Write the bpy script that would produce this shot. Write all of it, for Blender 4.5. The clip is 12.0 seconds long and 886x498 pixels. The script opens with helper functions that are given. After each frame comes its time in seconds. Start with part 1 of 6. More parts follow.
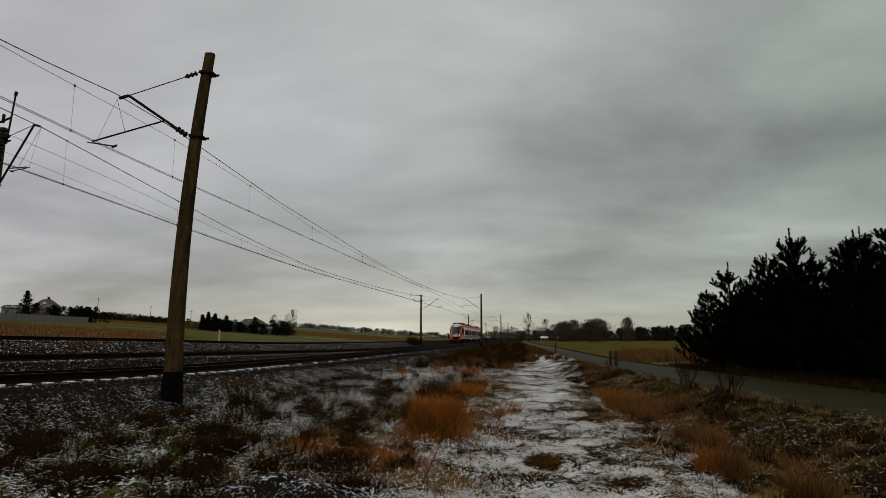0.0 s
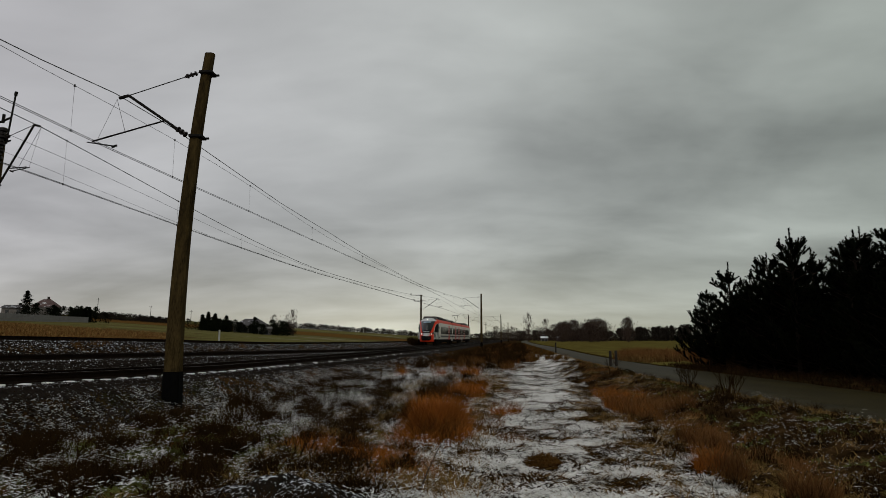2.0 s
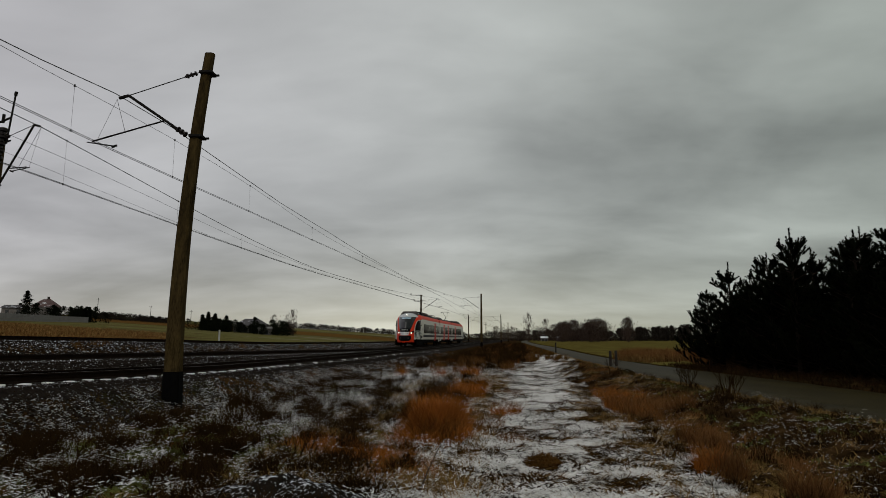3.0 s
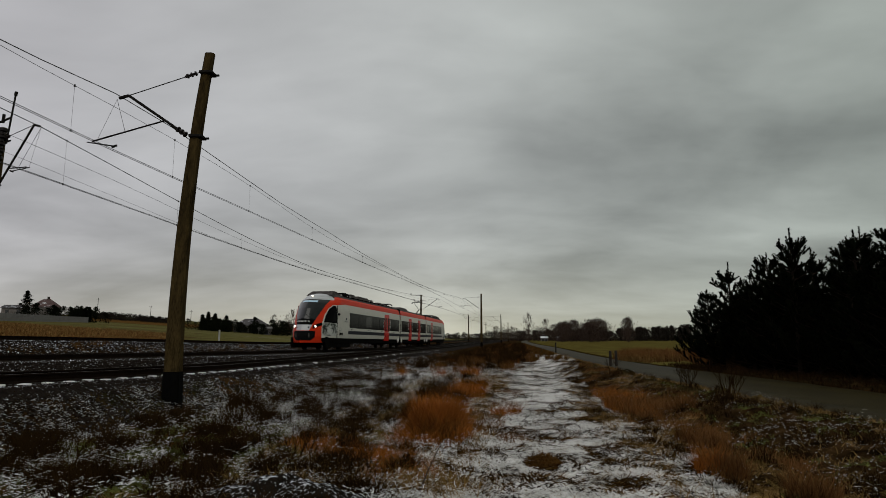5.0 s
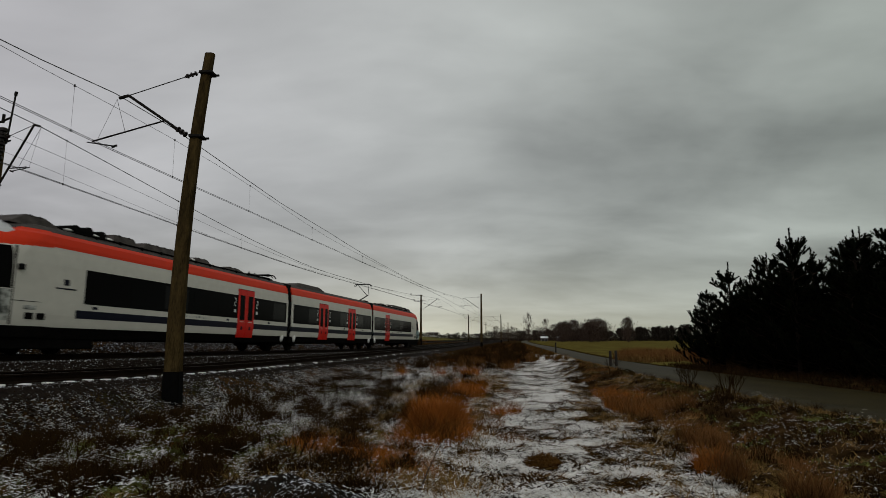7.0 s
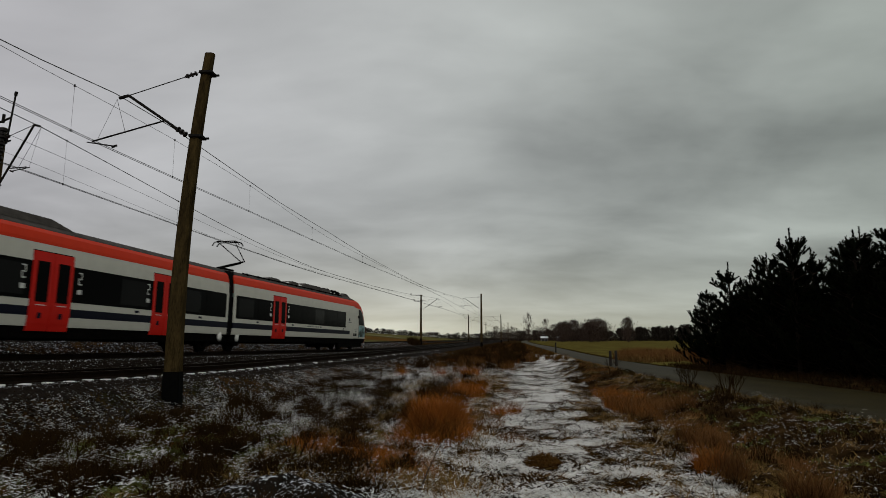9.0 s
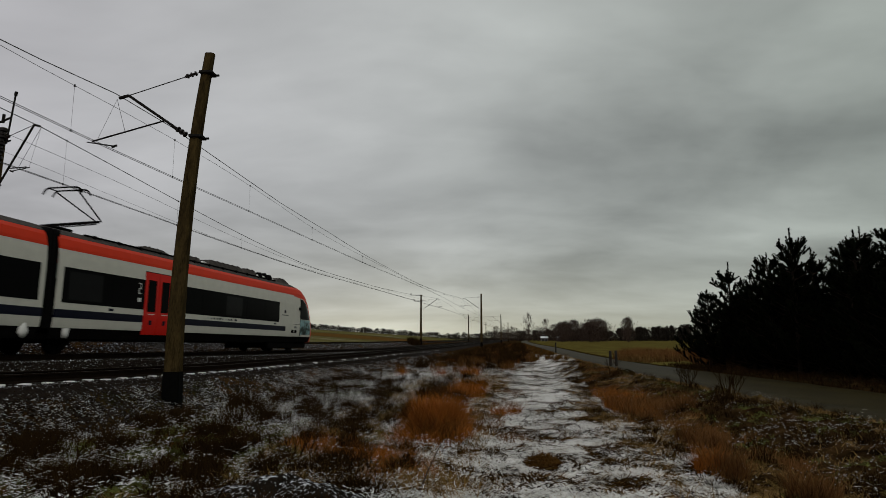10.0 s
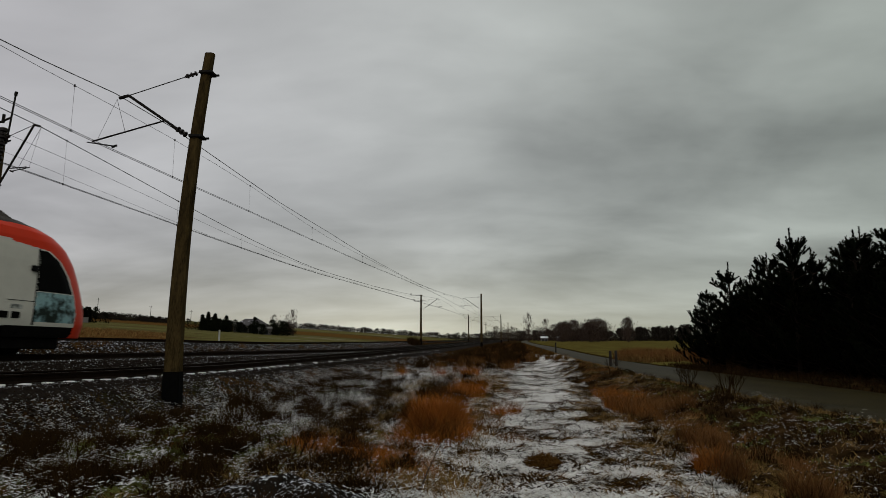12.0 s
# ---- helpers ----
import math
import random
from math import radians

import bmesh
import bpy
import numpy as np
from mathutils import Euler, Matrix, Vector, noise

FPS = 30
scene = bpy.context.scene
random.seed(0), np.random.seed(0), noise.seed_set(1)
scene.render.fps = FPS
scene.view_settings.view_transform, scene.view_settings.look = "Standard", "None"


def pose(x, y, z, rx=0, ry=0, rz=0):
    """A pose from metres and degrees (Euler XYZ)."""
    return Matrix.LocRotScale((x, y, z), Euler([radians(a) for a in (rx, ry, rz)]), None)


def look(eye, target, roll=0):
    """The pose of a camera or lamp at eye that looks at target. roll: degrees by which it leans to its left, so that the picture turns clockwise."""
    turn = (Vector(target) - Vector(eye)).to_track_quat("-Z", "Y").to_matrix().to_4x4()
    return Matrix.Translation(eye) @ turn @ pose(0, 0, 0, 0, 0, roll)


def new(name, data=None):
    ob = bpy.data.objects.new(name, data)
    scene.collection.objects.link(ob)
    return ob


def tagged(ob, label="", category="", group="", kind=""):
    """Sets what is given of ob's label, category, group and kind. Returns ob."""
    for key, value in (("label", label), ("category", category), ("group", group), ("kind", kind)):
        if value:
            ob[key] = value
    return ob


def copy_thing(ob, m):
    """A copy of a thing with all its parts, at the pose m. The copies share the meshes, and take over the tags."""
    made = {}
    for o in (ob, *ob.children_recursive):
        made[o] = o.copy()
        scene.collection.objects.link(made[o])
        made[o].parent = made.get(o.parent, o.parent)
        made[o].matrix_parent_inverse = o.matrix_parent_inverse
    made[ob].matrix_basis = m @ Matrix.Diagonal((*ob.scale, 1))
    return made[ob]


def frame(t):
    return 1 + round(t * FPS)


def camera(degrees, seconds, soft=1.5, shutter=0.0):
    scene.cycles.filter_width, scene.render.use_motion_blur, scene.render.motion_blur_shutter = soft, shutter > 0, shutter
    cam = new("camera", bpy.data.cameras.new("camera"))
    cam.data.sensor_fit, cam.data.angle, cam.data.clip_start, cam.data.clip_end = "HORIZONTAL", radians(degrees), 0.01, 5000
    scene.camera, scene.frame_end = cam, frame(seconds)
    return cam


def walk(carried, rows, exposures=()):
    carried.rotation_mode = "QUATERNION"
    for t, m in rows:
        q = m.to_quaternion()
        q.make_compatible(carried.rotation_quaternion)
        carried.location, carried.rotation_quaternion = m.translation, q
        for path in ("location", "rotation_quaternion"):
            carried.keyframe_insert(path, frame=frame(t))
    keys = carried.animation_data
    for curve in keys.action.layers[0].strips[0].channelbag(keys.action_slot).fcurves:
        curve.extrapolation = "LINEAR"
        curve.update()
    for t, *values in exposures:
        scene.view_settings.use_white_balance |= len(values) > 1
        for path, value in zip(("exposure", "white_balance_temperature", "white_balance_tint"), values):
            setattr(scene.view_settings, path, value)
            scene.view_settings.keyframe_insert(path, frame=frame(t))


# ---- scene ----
EYE = 1.75                                   # eye height over the path
cam = camera(71.86, 12.0, soft=0.75, shutter=0.35)
walk(cam, [(0.0, pose(0, 0, EYE, 98.255, 0, 0)), (12.0, pose(0, 0, EYE, 98.255, 0, 0))])

# ---- world, sun ----
def build_world():
    w = bpy.data.worlds.new("overcast_sky")
    scene.world = w
    w.use_nodes = True
    nt = w.node_tree
    nt.nodes.clear()
    N = lambda k: nt.nodes.new(k)
    L = nt.links.new

    def math_node(op, a, b=None, clamp=False):
        n = N("ShaderNodeMath")
        n.operation, n.use_clamp = op, clamp
        for i, v in enumerate((a, b)):
            if v is None:
                continue
            if isinstance(v, (int, float)):
                n.inputs[i].default_value = v
            else:
                L(v, n.inputs[i])
        return n.outputs[0]

    tc = N("ShaderNodeTexCoord")
    sep = N("ShaderNodeSeparateXYZ")
    L(tc.outputs["Generated"], sep.inputs[0])
    X, Y, Z = sep.outputs
    zc = math_node("MAXIMUM", Z, 0.0)
    den = math_node("ADD", zc, 0.26)
    comb = N("ShaderNodeCombineXYZ")
    L(math_node("DIVIDE", X, den), comb.inputs[0])
    L(math_node("DIVIDE", Y, den), comb.inputs[1])
    # cloud deck: large rolls and small wisps
    def cloud(scale, detail, rough, offset, stretch):
        mp = N("ShaderNodeMapping")
        mp.inputs["Location"].default_value = offset
        mp.inputs["Scale"].default_value = stretch
        L(comb.outputs[0], mp.inputs[0])
        n = N("ShaderNodeTexNoise")
        n.inputs["Scale"].default_value, n.inputs["Detail"].default_value = scale, detail
        n.inputs["Roughness"].default_value, n.inputs["Distortion"].default_value = rough, 0.35
        L(mp.outputs[0], n.inputs["Vector"])
        return n.outputs["Fac"]
    big = cloud(1.15, 5, 0.5, (3.1, 0.4, 0), (0.8, 1.0, 1))
    small = cloud(3.0, 5, 0.5, (7.7, 2.0, 0), (0.7, 1.2, 1))
    c = math_node("ADD", math_node("MULTIPLY", math_node("SUBTRACT", big, 0.5), 0.56),
                  math_node("MULTIPLY", math_node("SUBTRACT", small, 0.5), 0.20))
    # level bands of cloud low over the horizon
    low = N("ShaderNodeCombineXYZ")
    L(math_node("MULTIPLY", X, 1.6), low.inputs[0])
    L(math_node("MULTIPLY", zc, 15.0), low.inputs[1])
    L(Y, low.inputs[2])
    bands = N("ShaderNodeTexNoise")
    bands.inputs["Scale"].default_value, bands.inputs["Detail"].default_value, bands.inputs["Distortion"].default_value = 1.3, 4, 0.5
    L(low.outputs[0], bands.inputs["Vector"])
    c = math_node("ADD", c, math_node("MULTIPLY", math_node("SUBTRACT", bands.outputs["Fac"], 0.53), math_node("MULTIPLY", math_node("POWER", math_node("SUBTRACT", 1.0, zc, True), 7.0), 0.42)))
    # the deck thins towards the west and overhead, and thickens to the east
    base = math_node("ADD", 0.337, math_node("MULTIPLY", X, math_node("MULTIPLY", math_node("ADD", zc, 0.18), -0.29)))
    base = math_node("ADD", base, math_node("MULTIPLY", zc, 0.24))
    base = math_node("ADD", base, math_node("MULTIPLY", math_node("MAXIMUM", math_node("MULTIPLY", Y, -1.0), 0.0), 0.20))
    val = math_node("MAXIMUM", math_node("ADD", base, c), 0.10)
    # pale gap along the horizon
    glow = math_node("POWER", math_node("SUBTRACT", 1.0, zc, True), 14.0)
    side = math_node("MAXIMUM", math_node("SUBTRACT", 1.0, math_node("MULTIPLY", math_node("ABSOLUTE", math_node("ADD", X, 0.10)), 1.1)), 0.0)
    glow = math_node("MULTIPLY", math_node("MULTIPLY", glow, side), 0.30)
    grey = N("ShaderNodeCombineColor")
    L(math_node("ADD", math_node("MULTIPLY", val, math_node("SUBTRACT", 0.962, math_node("MULTIPLY", X, 0.085))), glow), grey.inputs[0])
    L(math_node("ADD", math_node("MULTIPLY", val, 1.0), math_node("MULTIPLY", glow, 0.90)), grey.inputs[1])
    L(math_node("ADD", math_node("MULTIPLY", val, math_node("SUBTRACT", 0.978, math_node("MULTIPLY", X, 0.10))), math_node("MULTIPLY", glow, 0.46)), grey.inputs[2])
    sky = N("ShaderNodeTexSky")
    sky.sky_type, sky.sun_disc = "NISHITA", False
    sky.sun_elevation, sky.sun_rotation = radians(38), radians(150)
    skym = N("ShaderNodeVectorMath")
    skym.operation = "SCALE"
    L(sky.outputs[0], skym.inputs[0])
    skym.inputs["Scale"].default_value = 0.06
    mix = N("ShaderNodeMix")
    mix.data_type = "RGBA"
    mix.inputs["Factor"].default_value = 0.94
    L(skym.outputs[0], mix.inputs["A"])
    L(grey.outputs[0], mix.inputs["B"])
    bg = N("ShaderNodeBackground")
    L(mix.outputs["Result"], bg.inputs[0])
    bg.inputs[1].default_value = 1.0
    out = N("ShaderNodeOutputWorld")
    L(bg.outputs[0], out.inputs[0])


build_world()
sun_data = bpy.data.lights.new("sun", "SUN")
sun_data.energy, sun_data.angle, sun_data.color = 0.55, radians(40), (1.0, 0.96, 0.9)
sun = new("sun", sun_data)
sun.matrix_world = look((30, -52, 47), (0, 0, 0))

# ---- materials ----
def tree_of(name):
    m = bpy.data.materials.new(name)
    m.use_nodes = True
    nt = m.node_tree
    return m, nt, nt.nodes["Principled BSDF"]


def mat(name, a, b=None, rough=0.8, metal=0.0, scale=6.0, fine=60.0, bump=0.15, island=0.0, rand=0.0, snow=0.0, snow_scale=18.0,
        stretch=(1, 1, 1), spec=0.015, coat=0.0, lo=0.5, hi=1.1):
    """Two-colour material: mottling at two scales, relief, and if asked frost lying on what faces up."""
    m, nt, bs = tree_of(name)
    N, L = nt.nodes.new, nt.links.new
    b = b or tuple(c * 0.6 for c in a)
    tc = N("ShaderNodeTexCoord")
    mp = N("ShaderNodeMapping")
    mp.inputs["Scale"].default_value = stretch
    L(tc.outputs["Object"], mp.inputs[0])
    n1, n2 = N("ShaderNodeTexNoise"), N("ShaderNodeTexNoise")
    n1.inputs["Scale"].default_value, n1.inputs["Detail"].default_value = scale, 4
    n2.inputs["Scale"].default_value, n2.inputs["Detail"].default_value = fine, 3
    L(mp.outputs[0], n1.inputs["Vector"])
    L(mp.outputs[0], n2.inputs["Vector"])
    ad = N("ShaderNodeMath")
    ad.operation = "MULTIPLY_ADD"
    L(n2.outputs["Fac"], ad.inputs[0])
    ad.inputs[1].default_value = 0.6
    L(n1.outputs["Fac"], ad.inputs[2])
    last = ad.outputs[0]
    if island or rand:
        src = N("ShaderNodeNewGeometry").outputs["Random Per Island"] if island else N("ShaderNodeObjectInfo").outputs["Random"]
        a2 = N("ShaderNodeMath")
        a2.operation = "MULTIPLY_ADD"
        L(src, a2.inputs[0])
        a2.inputs[1].default_value = island or rand
        L(last, a2.inputs[2])
        last = a2.outputs[0]
    ramp = N("ShaderNodeMapRange")
    ramp.inputs["From Min"].default_value, ramp.inputs["From Max"].default_value = lo, hi + (island or rand)
    L(last, ramp.inputs["Value"])
    mix = N("ShaderNodeMix")
    mix.data_type = "RGBA"
    mix.inputs["A"].default_value, mix.inputs["B"].default_value = (*b, 1), (*a, 1)
    L(ramp.outputs[0], mix.inputs["Factor"])
    col = mix.outputs["Result"]
    if snow:
        ge = N("ShaderNodeNewGeometry")
        sp = N("ShaderNodeSeparateXYZ")
        L(ge.outputs["Normal"], sp.inputs[0])
        n3 = N("ShaderNodeTexNoise")
        n3.inputs["Scale"].default_value, n3.inputs["Detail"].default_value = snow_scale, 5
        L(ge.outputs["Position"], n3.inputs["Vector"])
        s1 = N("ShaderNodeMath")
        s1.operation = "MULTIPLY_ADD"
        L(sp.outputs[2], s1.inputs[0])
        s1.inputs[1].default_value = 0.5
        L(n3.outputs["Fac"], s1.inputs[2])
        s2 = N("ShaderNodeMapRange")
        s2.inputs["From Min"].default_value, s2.inputs["From Max"].default_value = 1.12 - 0.25 * snow, 1.3 - 0.25 * snow
        L(s1.outputs[0], s2.inputs["Value"])
        mx = N("ShaderNodeMix")
        mx.data_type = "RGBA"
        L(s2.outputs[0], mx.inputs["Factor"])
        L(col, mx.inputs["A"])
        mx.inputs["B"].default_value = (0.72, 0.74, 0.78, 1)
        col = mx.outputs["Result"]
    L(col, bs.inputs["Base Color"])
    bs.inputs["Roughness"].default_value, bs.inputs["Metallic"].default_value = rough, metal
    bs.inputs["Specular IOR Level"].default_value = spec
    bs.inputs["Coat Weight"].default_value = coat
    if bump:
        bp = N("ShaderNodeBump")
        bp.inputs["Strength"].default_value, bp.inputs["Distance"].default_value = bump, 0.02
        L(ad.outputs[0], bp.inputs["Height"])
        L(bp.outputs[0], bs.inputs["Normal"])
    return m


def plain(name, c, rough=0.5, metal=0.0, glow=0.0, coat=0.0, spec=0.4):
    m, nt, bs = tree_of(name)
    N, L = nt.nodes.new, nt.links.new
    # faint film of grime
    tc, n1 = N("ShaderNodeTexCoord"), N("ShaderNodeTexNoise")
    n1.inputs["Scale"].default_value, n1.inputs["Detail"].default_value = 3.0, 6
    L(tc.outputs["Object"], n1.inputs["Vector"])
    mix = N("ShaderNodeMix")
    mix.data_type = "RGBA"
    mix.inputs["A"].default_value, mix.inputs["B"].default_value = (*[x * 0.78 for x in c], 1), (*c, 1)
    L(n1.outputs["Fac"], mix.inputs["Factor"])
    L(mix.outputs["Result"], bs.inputs["Base Color"])
    bs.inputs["Roughness"].default_value, bs.inputs["Metallic"].default_value = rough, metal
    bs.inputs["Coat Weight"].default_value = coat
    bs.inputs["Specular IOR Level"].default_value = spec
    if glow:
        bs.inputs["Emission Color"].default_value = (*c, 1)
        bs.inputs["Emission Strength"].default_value = glow
    return m


M = {
    "rail": mat("rail_steel", (0.014, 0.009, 0.006), (0.005, 0.003, 0.002), 0.8, 0.1, 9, 80, 0.1),
    "railtop": mat("worn_rail_head", (0.06, 0.052, 0.045), (0.025, 0.02, 0.017), 0.5, 0.4, 4, 50, 0.05),
    "sleeper": mat("sleeper_concrete", (0.035, 0.03, 0.025), (0.012, 0.01, 0.008), 0.9, 0, 5, 60, 0.2, rand=0.3),
    "ballast": mat("ballast_stone", (0.019, 0.014, 0.011), (0.004, 0.003, 0.0025), 0.95, 0, 14, 40, 0.5),
    "stone": mat("ballast_piece", (0.034, 0.026, 0.020), (0.004, 0.003, 0.0025), 0.95, 0, 20, 90, 0.2, island=0.7, snow=0.56, snow_scale=9),
    "froststone": mat("frosted_ballast_piece", (0.030, 0.024, 0.020), (0.004, 0.003, 0.0025), 0.95, 0, 20, 90, 0.2, island=0.7, snow=0.74, snow_scale=9),
    "oilstone": mat("oily_ballast_piece", (0.014, 0.010, 0.008), (0.003, 0.002, 0.002), 0.95, 0, 20, 90, 0.2, island=0.7),
    "mast": mat("mast_concrete", (0.068, 0.046, 0.017), (0.008, 0.0055, 0.003), 0.9, 0, 7, 40, 0.35, stretch=(1, 1, 0.25)),
    "tar": mat("bitumen_coat", (0.004, 0.0038, 0.0035), (0.002, 0.002, 0.002), 0.8, 0, 8, 50, 0.2),
    "bracket": mat("bracket_steel", (0.02, 0.018, 0.016), (0.01, 0.009, 0.008), 0.7, 0.3, 8, 60, 0.1),
    "wire": plain("wire_copper", (0.03, 0.028, 0.026), 0.6, 0.3),
    "porcelain": plain("insulator_brown", (0.010, 0.006, 0.005), 0.5, 0, spec=0.2),
    "white": plain("train_white", (0.56, 0.54, 0.48), 0.4, spec=0.2),
    "red": plain("train_red", (0.60, 0.036, 0.010), 0.45, spec=0.08),
    "doorred": plain("train_door_red", (0.58, 0.014, 0.008), 0.4, spec=0.12),
    "navy": plain("train_navy", (0.006, 0.007, 0.016), 0.4, spec=0.08),
    "roof": mat("train_roof_grey", (0.085, 0.074, 0.068), (0.030, 0.027, 0.025), 0.6, 0, 4, 40, 0.05),
    "silver": plain("train_silver", (0.45, 0.46, 0.46), 0.35, 0.2, coat=0.2),
    "under": mat("train_underframe", (0.006, 0.0055, 0.005), (0.002, 0.002, 0.002), 0.85, 0, 6, 40, 0.1),
    "glass": plain("train_glass", (0.003, 0.003, 0.003), 0.12, spec=0.02),
    "screen": plain("train_windscreen", (0.006, 0.007, 0.007), 0.08, spec=0.42),
    "pane": plain("train_pane", (0.008, 0.008, 0.008), 0.1, spec=0.05),
    "rubber": plain("train_rubber", (0.004, 0.004, 0.004), 0.8, spec=0.08),
    "lamp": plain("train_headlamp", (1.0, 0.93, 0.78), 0.3, glow=3.0),
    "lampoff": plain("train_lamp_glass", (0.35, 0.36, 0.36), 0.15, coat=0.5),
    "display": plain("destination_display", (0.35, 0.5, 0.6), 0.3, glow=0.12),
    "sign": plain("train_lettering", (0.6, 0.6, 0.58), 0.5),
    "mural": mat("cab_mural", (0.42, 0.43, 0.40), (0.012, 0.016, 0.012), 0.4, 0, 1.5, 7, 0.0, spec=0.15, lo=0.70, hi=0.90),
    "muralblue": mat("cab_mural_blue", (0.22, 0.36, 0.38), (0.010, 0.018, 0.014), 0.4, 0, 1.5, 7, 0.0, spec=0.15, lo=0.74, hi=0.92),
    "asphalt": mat("asphalt", (0.030, 0.023, 0.007), (0.012, 0.009, 0.003), 0.55, 0, 0.8, 60, 0.15, spec=0.03),
    "bark": mat("bark", (0.035, 0.025, 0.018), (0.015, 0.01, 0.008), 0.95, 0, 8, 50, 0.4),
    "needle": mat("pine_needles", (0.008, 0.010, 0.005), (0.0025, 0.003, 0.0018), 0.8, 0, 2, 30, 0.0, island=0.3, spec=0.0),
    "twig": mat("bare_twigs", (0.055, 0.04, 0.03), (0.025, 0.018, 0.014), 0.95, 0, 4, 40, 0.0, island=0.4, spec=0.1),
    "farwood": mat("far_wood", (0.062, 0.039, 0.028), (0.022, 0.015, 0.011), 0.95, 0, 0.3, 2, 0.0, island=0.5, spec=0.1),
    "wall": mat("house_plaster", (0.17, 0.15, 0.14), (0.11, 0.10, 0.09), 0.9, 0, 1.5, 20, 0.05),
    "tileroof": mat("house_roof", (0.12, 0.08, 0.075), (0.06, 0.04, 0.038), 0.85, 0, 2, 14, 0.1, snow=0.6, snow_scale=1.2),
    "darkroof": mat("house_roof_dark", (0.09, 0.085, 0.085), (0.05, 0.045, 0.045), 0.85, 0, 2, 14, 0.1, snow=0.4, snow_scale=1.0),
    "snowroof": mat("snowy_roof", (0.7, 0.7, 0.72), (0.45, 0.44, 0.44), 0.8, 0, 2, 14, 0.1),
    "fence": mat("fence_concrete", (0.22, 0.21, 0.205), (0.13, 0.12, 0.12), 0.9, 0, 1.2, 12, 0.1, rand=0.3),
    "post": plain("post_white", (0.34, 0.34, 0.32), 0.8, spec=0.1),
    "darkpost": mat("post_dark", (0.04, 0.035, 0.03), (0.02, 0.017, 0.015), 0.9, 0, 5, 30, 0.2),
    "win": plain("house_window", (0.015, 0.016, 0.018), 0.15),
    "straw": mat("dry_straw", (0.30, 0.185, 0.065), (0.06, 0.034, 0.010), 0.9, 0, 1.5, 30, 0.0, island=0.5, spec=0.0),
    "rust": mat("rusty_grass", (0.40, 0.135, 0.026), (0.055, 0.017, 0.004), 0.9, 0, 1.5, 30, 0.0, island=0.5, spec=0.0),
    "russet": mat("russet_grass", (0.21, 0.098, 0.032), (0.020, 0.009, 0.004), 0.9, 0, 1.5, 30, 0.0, island=0.5, spec=0.0),
    "brown": mat("brown_weeds", (0.135, 0.064, 0.017), (0.010, 0.005, 0.0015), 0.95, 0, 1.5, 30, 0.0, island=0.5, spec=0.0),
    "olive": mat("olive_weeds", (0.120, 0.080, 0.022), (0.014, 0.009, 0.003), 0.95, 0, 1.5, 30, 0.0, island=0.5, spec=0.0),
    "duskwood": mat("dark_wood", (0.026, 0.021, 0.016), (0.010, 0.008, 0.006), 0.95, 0, 0.3, 2, 0.0, island=0.5, spec=0.0),
    "deadweed": mat("dead_weeds", (0.036, 0.019, 0.007), (0.004, 0.002, 0.001), 0.95, 0, 1.5, 30, 0.0, island=0.5, spec=0.0),
    "green": mat("dull_green_grass", (0.130, 0.140, 0.034), (0.012, 0.014, 0.004), 0.9, 0, 1.5, 30, 0.0, island=0.5, spec=0.0),
    "frost": mat("frosted_grass", (0.72, 0.71, 0.68), (0.38, 0.35, 0.30), 0.85, 0, 1.5, 30, 0.0, island=0.6, spec=0.2),
    "soil": mat("soil_mound", (0.016, 0.012, 0.009), (0.005, 0.004, 0.003), 0.95, 0, 9, 60, 1.0, snow=0.52, snow_scale=30),
    "snowcrumb": mat("snow_crumbs", (0.80, 0.79, 0.765), (0.60, 0.585, 0.56), 0.7, 0, 6, 40, 0.2),
}


